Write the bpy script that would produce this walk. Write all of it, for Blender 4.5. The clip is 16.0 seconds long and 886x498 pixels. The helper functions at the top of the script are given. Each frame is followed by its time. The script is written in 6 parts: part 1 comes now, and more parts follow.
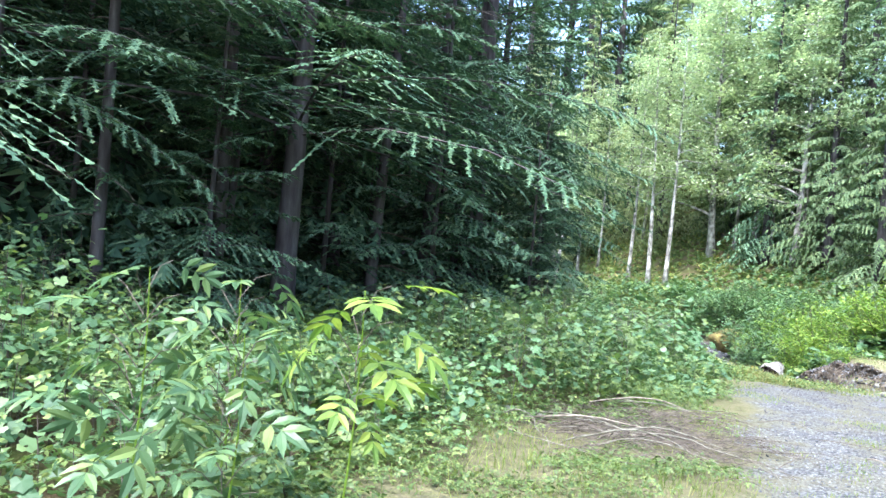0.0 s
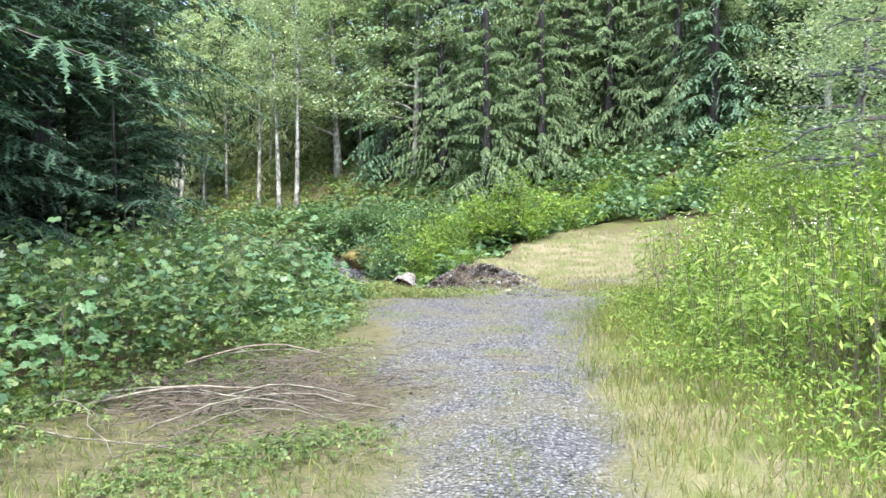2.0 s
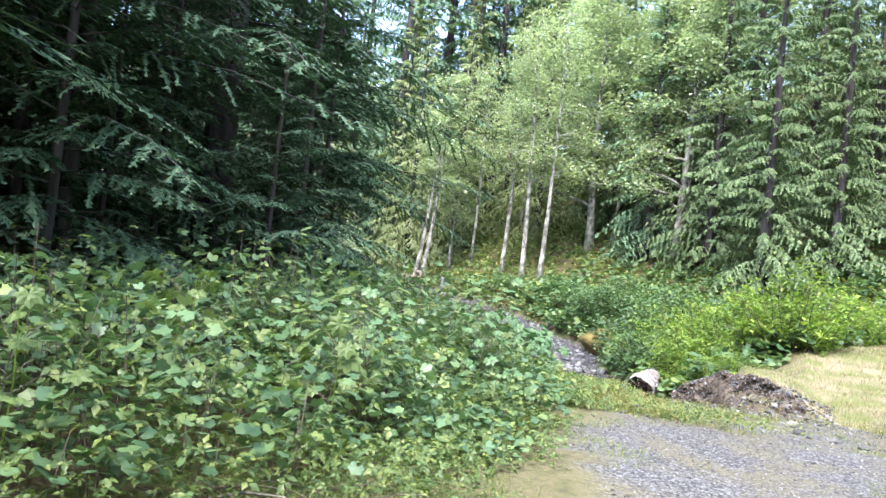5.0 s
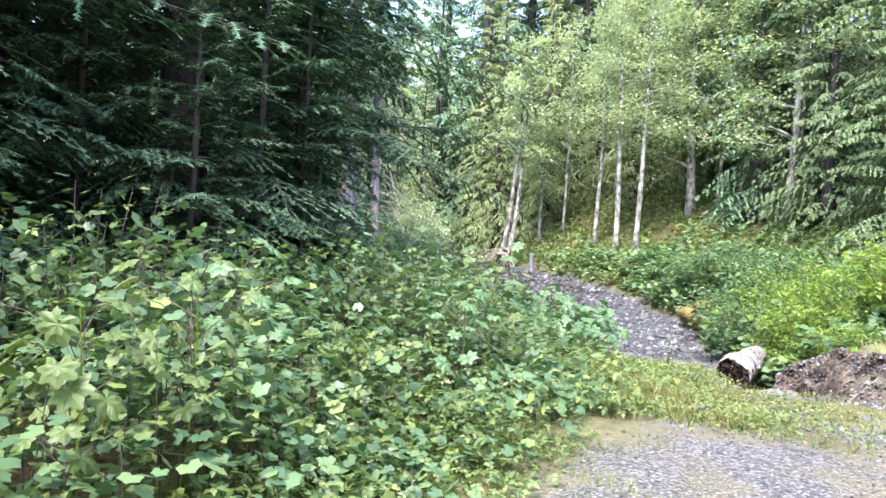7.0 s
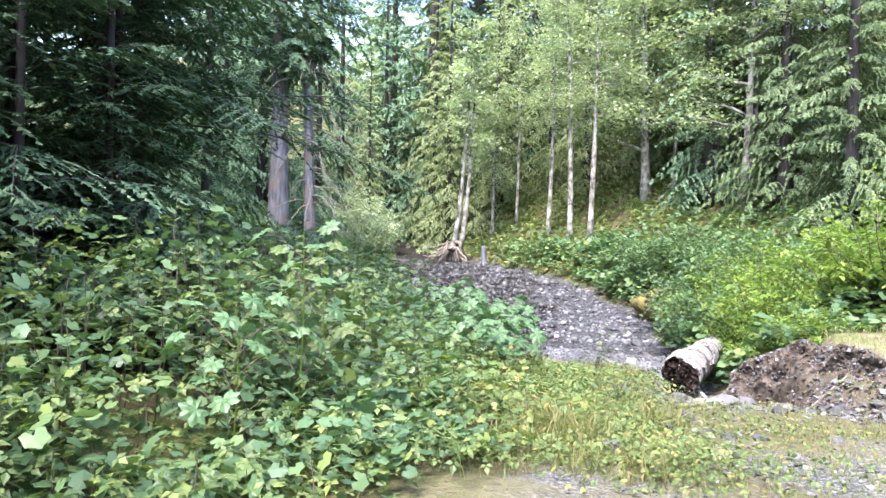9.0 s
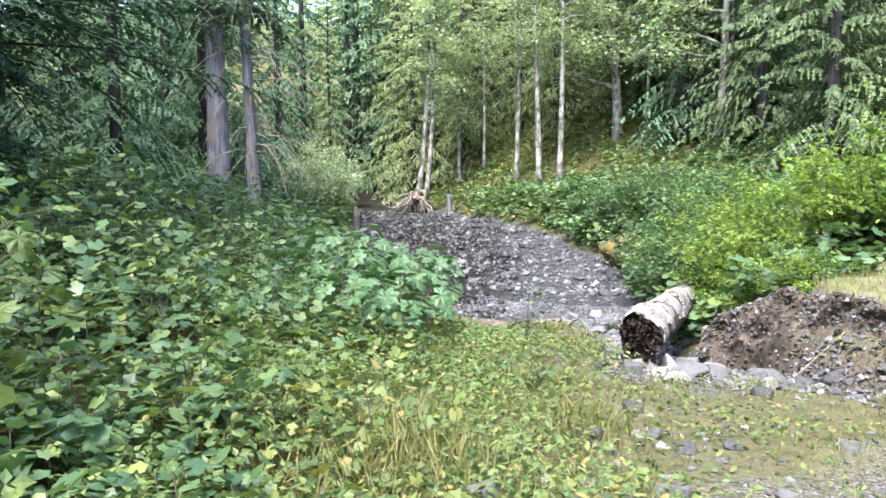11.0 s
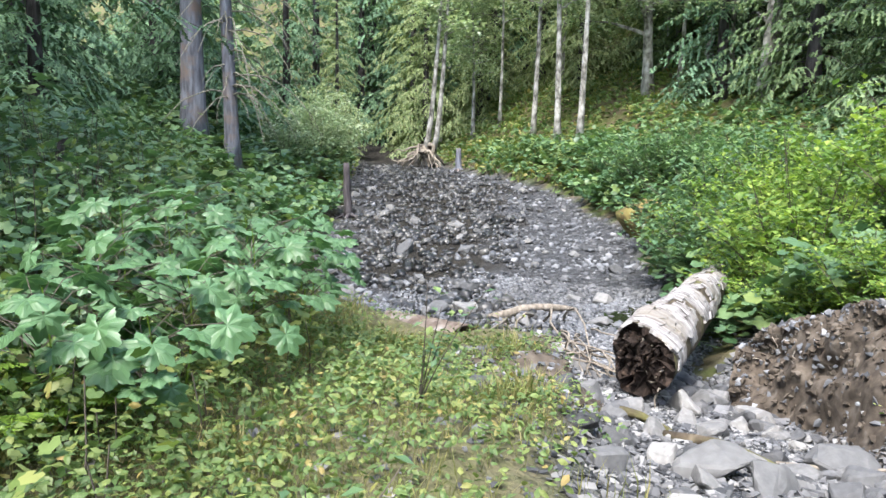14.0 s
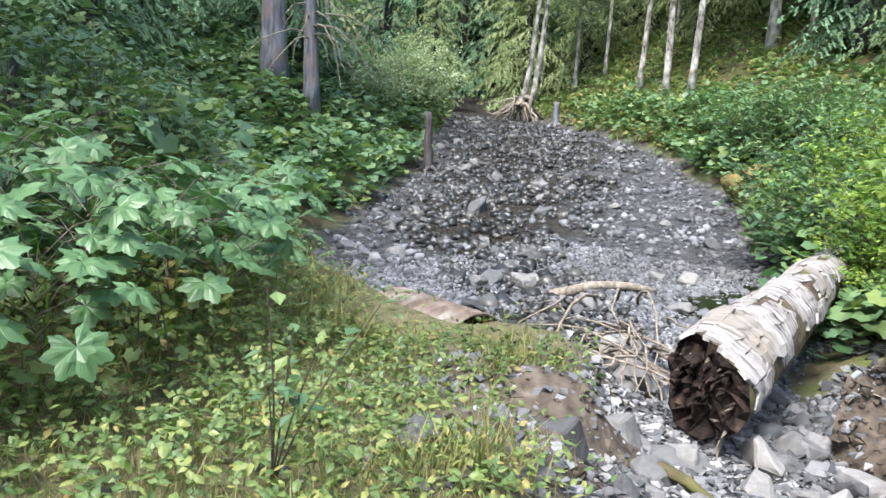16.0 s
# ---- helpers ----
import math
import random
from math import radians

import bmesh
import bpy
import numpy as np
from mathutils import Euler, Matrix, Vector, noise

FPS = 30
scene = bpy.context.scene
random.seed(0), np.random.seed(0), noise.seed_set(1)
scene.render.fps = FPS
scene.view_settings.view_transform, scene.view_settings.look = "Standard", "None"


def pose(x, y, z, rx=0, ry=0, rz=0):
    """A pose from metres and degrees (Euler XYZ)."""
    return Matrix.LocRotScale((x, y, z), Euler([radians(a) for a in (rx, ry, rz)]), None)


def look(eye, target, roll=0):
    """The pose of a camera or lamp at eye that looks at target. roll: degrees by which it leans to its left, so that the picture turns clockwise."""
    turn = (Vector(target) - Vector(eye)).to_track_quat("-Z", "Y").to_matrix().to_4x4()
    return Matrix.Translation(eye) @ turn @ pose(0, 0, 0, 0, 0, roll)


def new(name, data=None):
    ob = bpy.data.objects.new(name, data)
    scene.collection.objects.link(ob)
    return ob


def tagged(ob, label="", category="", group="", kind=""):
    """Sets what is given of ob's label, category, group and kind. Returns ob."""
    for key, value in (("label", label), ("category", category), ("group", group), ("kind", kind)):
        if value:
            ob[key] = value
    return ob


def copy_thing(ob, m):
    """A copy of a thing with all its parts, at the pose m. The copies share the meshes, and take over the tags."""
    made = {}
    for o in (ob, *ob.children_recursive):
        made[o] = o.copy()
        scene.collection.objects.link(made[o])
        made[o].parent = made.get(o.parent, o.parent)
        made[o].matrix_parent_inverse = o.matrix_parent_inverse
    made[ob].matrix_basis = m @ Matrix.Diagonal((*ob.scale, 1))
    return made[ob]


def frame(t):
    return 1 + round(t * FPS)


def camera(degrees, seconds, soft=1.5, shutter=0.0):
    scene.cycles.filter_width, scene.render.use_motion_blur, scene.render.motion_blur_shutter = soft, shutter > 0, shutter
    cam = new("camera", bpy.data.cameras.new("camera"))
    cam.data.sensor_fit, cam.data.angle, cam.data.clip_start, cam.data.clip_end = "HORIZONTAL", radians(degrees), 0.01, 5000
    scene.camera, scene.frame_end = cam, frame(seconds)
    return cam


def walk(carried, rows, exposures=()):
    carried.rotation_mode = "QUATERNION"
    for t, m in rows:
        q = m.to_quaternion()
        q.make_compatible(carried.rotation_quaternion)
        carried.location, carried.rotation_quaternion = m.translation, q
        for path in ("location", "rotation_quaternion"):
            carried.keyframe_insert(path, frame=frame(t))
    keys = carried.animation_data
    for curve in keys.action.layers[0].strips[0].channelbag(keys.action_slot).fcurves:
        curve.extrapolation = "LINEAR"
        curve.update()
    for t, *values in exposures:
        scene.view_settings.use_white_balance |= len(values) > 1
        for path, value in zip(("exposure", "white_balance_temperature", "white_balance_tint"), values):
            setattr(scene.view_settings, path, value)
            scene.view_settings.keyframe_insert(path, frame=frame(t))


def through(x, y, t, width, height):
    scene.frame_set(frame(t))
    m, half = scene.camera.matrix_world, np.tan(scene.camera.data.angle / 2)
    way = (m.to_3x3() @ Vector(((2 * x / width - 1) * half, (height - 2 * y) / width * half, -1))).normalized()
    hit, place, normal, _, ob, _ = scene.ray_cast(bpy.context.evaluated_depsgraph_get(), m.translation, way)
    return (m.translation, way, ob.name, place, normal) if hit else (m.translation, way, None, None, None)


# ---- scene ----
cam = camera(59.8, 16.0)
PATH = [
    (0, (1.444, -1.535, 1.633), (0.349, 0.137, 1.681), 5.2),
    (0.5, (1.262, -0.905, 1.593), (0.356, 0.877, 1.648), 5.1),
    (1, (1.225, -0.252, 1.483), (0.626, 1.656, 1.512), -1.3),
    (1.5, (1.142, 0.305, 1.472), (0.773, 2.269, 1.402), 0.2),
    (2, (1.033, 0.794, 1.504), (0.802, 2.778, 1.41), -0.6),
    (2.5, (0.942, 1.443, 1.471), (0.681, 3.422, 1.344), -1.0),
    (3, (0.824, 2.011, 1.486), (0.473, 3.979, 1.427), 0.5),
    (3.5, (0.739, 2.705, 1.47), (0.186, 4.627, 1.51), 1.4),
    (4, (0.682, 3.387, 1.491), (0.01, 5.269, 1.548), 2.1),
    (4.5, (0.604, 4.004, 1.478), (-0.126, 5.866, 1.535), 1.7),
    (5, (0.554, 4.644, 1.42), (-0.306, 6.448, 1.49), 6.3),
    (5.2, (0.553, 4.903, 1.415), (-0.352, 6.687, 1.45), 5.6),
    (7.3, (0.569, 7.905, 1.398), (-0.538, 9.57, 1.395), 3.2),
    (7.5, (0.55, 8.175, 1.373), (-0.552, 9.844, 1.389), 2.9),
    (8, (0.533, 8.767, 1.333), (-0.47, 10.497, 1.325), 2.4),
    (8.2, (0.489, 9.02, 1.359), (-0.482, 10.769, 1.37), 1.6),
    (10.3, (0.179, 11.346, 1.223), (-0.961, 12.986, 1.124), -0.2),
    (10.5, (0.136, 11.62, 1.189), (-0.952, 13.294, 1.065), -0.4),
    (11, (0.019, 12.338, 1.192), (-0.965, 14.074, 1.058), -0.7),
    (11.5, (-0.052, 12.96, 1.167), (-0.987, 14.724, 1.037), -0.1),
    (12, (-0.215, 13.594, 1.126), (-1.042, 15.402, 0.907), -0.8),
    (12.5, (-0.37, 14.147, 1.154), (-1.202, 15.956, 0.959), 1.7),
    (13, (-0.515, 14.691, 1.162), (-1.376, 16.485, 0.954), 1.3),
    (13.5, (-0.676, 15.23, 1.161), (-1.579, 16.999, 0.924), -0.6),
    (14, (-0.731, 15.767, 1.105), (-1.77, 17.458, 0.858), 0.9),
    (14.5, (-0.701, 16.184, 1.085), (-1.743, 17.848, 0.706), 3.7),
    (15, (-0.738, 16.69, 1.079), (-1.769, 18.354, 0.672), 2.4),
    (15.5, (-0.872, 17.211, 1.033), (-2.036, 18.793, 0.657), 3.2),
    (16, (-1.079, 17.688, 0.98), (-2.323, 19.209, 0.611), 2.9),
]
walk(cam, [(t, look(eye, target, roll)) for t, eye, target, roll in PATH],
     exposures=((0, 2.85, 5900, 10), (0.7, 2.6, 6200, 10), (1.2, 2.4, 6400, 10), (4.5, 2.6, 6350, 14), (8, 2.85, 6350, 20), (10, 2.65, 6350, 20), (12, 2.42, 6400, 10), (16, 2.25, 6400, 10)))

# ---- light ----
SUN_EL, SUN_AZ = radians(60), radians(172)   # azimuth clockwise from +y
world = bpy.data.worlds.new("sky")
scene.world = world
world.use_nodes = True
wn, wl = world.node_tree.nodes, world.node_tree.links
sky = wn.new("ShaderNodeTexSky")
sky.sky_type, sky.sun_disc = "NISHITA", False
sky.sun_elevation, sky.sun_rotation = SUN_EL, SUN_AZ
sky.air_density, sky.dust_density = 1.0, 2.5
wl.new(sky.outputs[0], wn["Background"].inputs[0])
wn["Background"].inputs[1].default_value = 0.15
sun_data = bpy.data.lights.new("sun", "SUN")
sun_data.energy, sun_data.angle, sun_data.color = 2.0, radians(24), (1.0, 0.97, 0.92)
sun = new("sun", sun_data)
to_sun = Vector((math.sin(SUN_AZ) * math.cos(SUN_EL), math.cos(SUN_AZ) * math.cos(SUN_EL), math.sin(SUN_EL)))
sun.matrix_world = look(to_sun * 200, (0, 0, 0))

# ---- small mathematics ----
def ramp(v, xs, ys):
    return np.interp(v, xs, ys)


def step(a, b, v):
    t = np.clip((v - a) / (b - a), 0, 1)
    return t * t * (3 - 2 * t)


def lattice(ix, iy, salt):
    n = (ix * 374761393 + iy * 668265263 + salt * 974711) & 0x7FFFFFFF
    n = ((n ^ (n >> 13)) * 1274126177) & 0x7FFFFFFF
    return ((n ^ (n >> 16)) & 0xFFFF) / 65535.0


def bumps(x, y, scale, salt=0):
    """Smooth value noise in -1..1."""
    u, v = np.asarray(x, float) / scale, np.asarray(y, float) / scale
    iu, iv = np.floor(u).astype(np.int64), np.floor(v).astype(np.int64)
    fu, fv = u - iu, v - iv
    fu, fv = fu * fu * (3 - 2 * fu), fv * fv * (3 - 2 * fv)
    a, b = lattice(iu, iv, salt), lattice(iu + 1, iv, salt)
    c, d = lattice(iu, iv + 1, salt), lattice(iu + 1, iv + 1, salt)
    return 2 * ((a * (1 - fu) + b * fu) * (1 - fv) + (c * (1 - fu) + d * fu) * fv) - 1


# ---- plan of the ground ----
def gravel_left(y):
    return ramp(y, [-8, 4, 6, 9, 12, 14.5, 17], [0.6, 0.45, 0.15, -0.55, -1.3, -1.5, -1.2])


def gravel_right(y):
    return ramp(y, [-8, 4, 6, 9, 12, 14.5, 17], [2.1, 1.8, 1.7, 1.6, 2.0, 2.6, 3.4])


def green_left(y):
    """Where the undergrowth beside the road begins."""
    return ramp(y, [-8, -3, 1, 3.2, 6.4, 8.3, 11, 12, 14.3, 16, 17.5, 19.5, 21, 23, 24],
                [-1.6, -1.5, -1.5, -1.9, -2.6, -1.7, -1.5, -1.7, -2.1, -3.0, -3.7, -4.9, -6.2, -7.6, -9])


def green_right(y):
    return ramp(y, [-8, 4, 6, 8, 10, 13, 14.5, 18, 23, 30, 40, 44], [3.0, 2.9, 2.8, 2.4, 2.4, 2.5, 4.2, 5.2, 5.5, 7, 10.5, 11])


def bed_left(y):
    return ramp(y, [22.6, 23.6, 25, 30, 38, 50, 70], [-7.2, -8.3, -10.5, -13.8, -19.2, -28, -45])


def bed_right(y):
    return ramp(y, [22.6, 23.4, 25, 28, 30, 36.5, 44, 50, 70], [-3.0, -2.3, -2.7, -3.4, -4.4, -7, -13, -21, -38])


def bed_level(y):
    return ramp(y, [22.3, 23.2, 24, 26, 30, 37, 43, 50, 70, 90], [-1.3, -1.42, -1.5, -1.65, -1.7, -1.15, -0.45, 0.3, 2, 5])


def road_level(y):
    return ramp(y, [-20, 14, 19.5, 24, 30, 40, 60, 400], [0, 0, -0.36, -0.05, 0.55, 1.25, 2.2, 2.2])


def road_middle(y):
    return ramp(y, [-20, 6, 15, 22, 30, 40, 60], [1.2, 0.9, 0.6, 1.2, 3.4, 8.2, 20])


def washout(x, y):
    """How far across the gully a place lies: 0 in its middle, 1 at its edge."""
    mid = ramp(y, [18, 19.5, 21, 22.2, 24.5], [-0.1, -0.75, -1.65, -2.15, -2.2])
    return np.abs(x - mid) / ramp(y, [18.4, 19.5, 21, 22, 23, 24], [1.6, 1.35, 1.1, 1.15, 1.3, 1.2])


def lip_line(x):
    """The crest of the eroded bank beyond the washout."""
    return ramp(x, [-2.0, -1.6, -1.04, -0.53, 0.23, 0.8, 3], [23.2, 23.3, 22.7, 21.8, 21.0, 19.8, 17.4])


def height(x, y):
    x, y = np.asarray(x, float), np.asarray(y, float)
    g = road_level(y)
    # the far bank's lip stands over the washout
    g = g + 0.30 * step(-0.12, 0.22, y - lip_line(x)) * (1 - step(25, 36, y)) * step(-2.2, -1.2, x) * (1 - step(0.0, 1.1, x))
    left = np.maximum(0, -3.0 - x)
    g = g + 0.085 * np.minimum(left, 40) + 0.02 * np.maximum(0, y - 20) * step(-6, -14, x)
    g = g + 0.17 * np.clip(x - 3.4 - 0.16 * np.maximum(0, y - 14), 0, 30)
    g = g - 0.45 * step(19.3, 21.4, y) * (1 - step(23, 24, y)) * step(-2.0, -3.0, x) * step(-9, -7, x)
    g = g - 0.55 * step(-1, -7, x) * step(24, 30, y) * (1 - step(44, 49, y))
    flat = step(24, 30, y) * step(-1.5, 0.5, x - bed_left(y)) * step(1.8, 5.0, road_middle(y) - x) * (1 - step(60, 75, y))
    g = g * (1 - flat) + flat * ramp(y, [24, 30, 37, 43, 50, 60, 75], [-0.5, -0.5, -0.1, 0.5, 1.3, 2.4, 4.0])
    hill = np.maximum(0, y - 43 + 0.5 * (np.clip(x, -90, 60) + 2))
    g = g + 0.4 * np.minimum(hill, 220) * (1 - 0.35 * step(60, 200, hill)) + 0.22 * np.clip(hill - 14, 0, 90)
    # creek bed and its banks
    dl, dr = bed_left(y) - x, x - bed_right(y)
    out = np.maximum(np.maximum(dl, dr) * 0.82, 0)
    ahead = np.maximum(0, 23.2 - y + 0.12 * bumps(x, y, 0.8, 4))
    slope = np.where(dl > 0, 0.50, 0.62)
    bank = bed_level(np.maximum(y, 22.6)) + slope * np.hypot(out, 0) + 0.75 * ahead
    g = np.where(y > 20.5, np.minimum(g, bank), g)
    # washout across the road
    across = washout(x, y)
    floor = ramp(y, [18.3, 19.4, 21.0, 22, 23, 24.5], [-0.30, -0.52, -0.82, -0.98, -1.12, -1.40])
    dig = (1 - step(0.75, 1.35, across)) * step(18.2, 19.3, y) * (1 - step(24.5, 25.5, y))
    g = g * (1 - dig) + np.minimum(g, floor) * dig
    g = g - 0.20 * np.exp(-((x + 4.7) / 0.75) ** 2 - ((y - 21.75) / 0.6) ** 2)
    # ruts and unevenness
    near = step(-30, -4, y) * (1 - step(60, 90, y))
    rut = np.exp(-((x - road_middle(y) + 0.62) / 0.17) ** 2) + np.exp(-((x - road_middle(y) - 0.62) / 0.17) ** 2)
    g = g - 0.025 * rut * (1 - step(13, 16, y))
    onroad = step(0.0, 0.5, x - gravel_left(y)) * (1 - step(-0.5, 0.0, x - gravel_right(y))) * (1 - step(14, 17, y))
    g = g + near * (1 - 0.75 * onroad) * (0.05 * bumps(x, y, 0.9, 1) + 0.03 * bumps(x, y, 0.35, 2)) + 0.25 * bumps(x, y, 9, 3) * step(8, 25, np.abs(x + 2) + np.maximum(0, y - 25))
    return g


def in_bed(x, y):
    """1 in the stony creek bed and the washout, 0 elsewhere."""
    wob = 0.35 * bumps(x, y, 1.3, 7)
    a = step(-0.25, 0.25, x - bed_left(y) + wob) * (1 - step(-0.25, 0.25, x - bed_right(y) + wob)) * step(22.6, 23.3, y)
    across = washout(x, y)
    b = (1 - step(0.9, 1.25, across + 0.2 * wob)) * step(18.5, 19.2, y + wob) * (1 - step(24.5, 25.5, y))
    return np.maximum(a, b)


def wet_channel(x, y):
    """1 where the creek's dark wet cobbles lie, 0 on its dry gravel bars."""
    across = (x - bed_left(y)) / (bed_right(y) - bed_left(y))
    mid = ramp(y, [23, 25, 27, 30, 34, 40, 50], [0.85, 0.70, 0.52, 0.34, 0.36, 0.42, 0.45])
    half = ramp(y, [23, 25, 27, 30, 34, 40, 50], [0.09, 0.14, 0.18, 0.24, 0.28, 0.34, 0.42])
    return (1 - step(0.65, 1.15, np.abs(across - mid) / half + 0.35 * bumps(x, y, 1.4, 13) + 0.25 * bumps(x, y, 0.5, 14))) * step(23.0, 23.8, y)


def on_gravel(x, y):
    wob = 0.3 * bumps(x, y, 0.9, 8) + 0.15 * bumps(x, y, 0.3, 9)
    a = step(-0.2, 0.25, x - gravel_left(y) + wob) * (1 - step(-0.25, 0.2, x - gravel_right(y) + wob))
    # further patches beyond the end of the drive
    patch = step(0.15, 0.6, bumps(x, y, 1.3, 10) + 0.7 * step(-0.8, 0.8, x)) * (1 - step(20, 21.5, y))
    return a * np.maximum(1 - step(13.6, 15.2, y - 0.5 * x + wob), patch * step(-2.6, -1.4, x))


def on_dry(x, y):
    """Straw-coloured short grass: the verges and the old road beyond the washout."""
    far = step(-0.25, 0.15, y - lip_line(x)) * (1 - step(30, 33.5, y)) * (1 - step(1.6, 2.6, np.abs(x - road_middle(y)) - 0.9 * step(27, 22, y) + 0.5 * bumps(x, y, 1.4, 12)))
    far = np.maximum(far, step(-0.25, 0.15, y - lip_line(x)) * (1 - step(25, 27, y)) * step(-1.6, -0.8, x) * (1 - step(3.2, 4.2, x)))
    verge = step(-0.4, 0.2, x - gravel_right(y)) * (1 - step(0.0, 0.9, x - green_right(y))) * (1 - step(20, 22, y))
    return np.maximum(far, verge) * (1 - in_bed(x, y))


# ---- mesh helpers ----
def mesh_object(name, verts, faces, material, parent=None, smooth=False, attributes=None):
    verts, faces = np.asarray(verts, np.float32).reshape(-1, 3), np.asarray(faces, np.int32)
    me = bpy.data.meshes.new(name)
    n, k = faces.shape
    me.vertices.add(len(verts))
    me.vertices.foreach_set("co", verts.ravel())
    me.loops.add(n * k)
    me.loops.foreach_set("vertex_index", faces.ravel())
    me.polygons.add(n)
    me.polygons.foreach_set("loop_start", np.arange(0, n * k, k, dtype=np.int32))
    me.polygons.foreach_set("use_smooth", np.full(n, smooth))
    for key, values in (attributes or {}).items():
        layer = me.attributes.new(key, "FLOAT", "POINT")
        layer.data.foreach_set("value", np.asarray(values, np.float32))
    me.materials.append(material)
    me.update(calc_edges=True)
    ob = new(name, me)
    if parent is not None:
        ob.parent = parent
    return ob


def part(name, bm, material, parent, label=""):
    me = bpy.data.meshes.new(name)
    bm.to_mesh(me)
    bm.free()
    me.materials.append(material)
    ob = new(name, me)
    ob.parent = parent
    return tagged(ob, label)


def join(pieces):
    vs, fs, n = [], [], 0
    for v, f in pieces:
        v = np.asarray(v, float).reshape(-1, 3)
        vs.append(v)
        fs.append(np.asarray(f, np.int64) + n)
        n += len(v)
    return np.concatenate(vs), np.concatenate(fs)


def spread(tv, tf, turns, places):
    """A template laid down many times: turns (n, 3, 3) with scale, places (n, 3)."""
    tv, tf = np.asarray(tv, float), np.asarray(tf, np.int64)
    v = np.einsum("nij,vj->nvi", turns, tv) + places[:, None]
    f = tf[None] + (np.arange(len(places)) * len(tv))[:, None, None]
    return v.reshape(-1, 3), f.reshape(-1, 3)


def turned(rng, n, tilt, size, squash=(1, 1, 1), yaw=None):
    """Random turns: any yaw, a tilt of about so many radians, sizes."""
    yaw = rng.uniform(0, 2 * np.pi, n) if yaw is None else yaw
    a, b = rng.normal(0, tilt, n), rng.normal(0, tilt, n)
    cy, sy, ca, sa, cb, sb = np.cos(yaw), np.sin(yaw), np.cos(a), np.sin(a), np.cos(b), np.sin(b)
    z, o = np.zeros(n), np.ones(n)
    rz = np.stack([cy, -sy, z, sy, cy, z, z, z, o], -1).reshape(n, 3, 3)
    rx = np.stack([o, z, z, z, ca, -sa, z, sa, ca], -1).reshape(n, 3, 3)
    ry = np.stack([cb, z, sb, z, o, z, -sb, z, cb], -1).reshape(n, 3, 3)
    m = rz @ rx @ ry
    s = np.asarray(size) * np.ones(n)
    return m * s[:, None, None] * np.asarray(squash, float)[None, None, :]


def tube(points, radii, sides=7, cap=True):
    """A tapered tube along points."""
    p, r = np.asarray(points, float), np.asarray(radii, float)
    d = np.gradient(p, axis=0)
    d /= np.linalg.norm(d, axis=1)[:, None] + 1e-9
    ref = np.where(np.abs(d[:, 2:3]) > 0.9, [[1.0, 0, 0]], [[0, 0, 1.0]])
    u = np.cross(d, ref)
    u /= np.linalg.norm(u, axis=1)[:, None] + 1e-9
    w = np.cross(d, u)
    a = np.linspace(0, 2 * np.pi, sides, endpoint=False)
    ring = np.cos(a)[None, :, None] * u[:, None] + np.sin(a)[None, :, None] * w[:, None]
    v = (p[:, None] + ring * r[:, None, None]).reshape(-1, 3)
    i, j = np.meshgrid(np.arange(len(p) - 1), np.arange(sides), indexing="ij")
    q = i * sides + j
    q2 = i * sides + (j + 1) % sides
    f = np.concatenate([np.stack([q, q2, q2 + sides], -1).reshape(-1, 3), np.stack([q, q2 + sides, q + sides], -1).reshape(-1, 3)])
    if cap:
        v = np.concatenate([v, p[:1], p[-1:]])
        k, e = np.arange(sides), (len(p) - 1) * sides
        c0, c1 = len(v) - 2, len(v) - 1
        f = np.concatenate([f, np.stack([np.full(sides, c0), (k + 1) % sides, k], -1), np.stack([np.full(sides, c1), e + k, e + (k + 1) % sides], -1)])
    return v, f


def diamonds(base, way, length, width, lift):
    """Many small pointed leaflets: base (n,3), way (n,3) unit, length and width (n), lift: how far the middle is raised."""
    n = len(base)
    side = np.cross(way, np.array([0, 0, 1.0]))
    side /= np.linalg.norm(side, axis=1)[:, None] + 1e-6
    up = np.cross(side, way)
    mid = base + way * (0.45 * length)[:, None] + up * (lift * length)[:, None]
    v = np.stack([base, mid + side * (width / 2)[:, None], base + way * length[:, None], mid - side * (width / 2)[:, None]], 1)
    f = (np.arange(n) * 4)[:, None, None] + np.array([[0, 1, 2], [0, 2, 3]])[None]
    return v.reshape(-1, 3), f.reshape(-1, 3)


# ---- materials ----
def make(name, rough=0.8, bump=0.0, scale=40.0, spec=0.3):
    m = bpy.data.materials.new(name)
    m.use_nodes = True
    nt = m.node_tree
    b = nt.nodes["Principled BSDF"]
    b.inputs["Roughness"].default_value = rough
    b.inputs["Specular IOR Level"].default_value = spec
    if bump:
        n = nt.nodes.new("ShaderNodeTexNoise")
        n.inputs["Scale"].default_value, n.inputs["Detail"].default_value = scale, 8
        c = nt.nodes.new("ShaderNodeTexCoord")
        nt.links.new(c.outputs["Object"], n.inputs["Vector"])
        k = nt.nodes.new("ShaderNodeBump")
        k.inputs["Strength"].default_value, k.inputs["Distance"].default_value = bump, 0.03
        nt.links.new(n.outputs["Fac"], k.inputs["Height"])
        nt.links.new(k.outputs["Normal"], b.inputs["Normal"])
    return m, nt, b


def colours(nt, fac, stops):
    r = nt.nodes.new("ShaderNodeValToRGB")
    el = r.color_ramp.elements
    el[0].position, el[0].color = stops[0][0], (*stops[0][1], 1)
    el[1].position, el[1].color = stops[-1][0], (*stops[-1][1], 1)
    for pos, col in stops[1:-1]:
        e = el.new(pos)
        e.color = (*col, 1)
    nt.links.new(fac, r.inputs[0])
    return r.outputs[0]


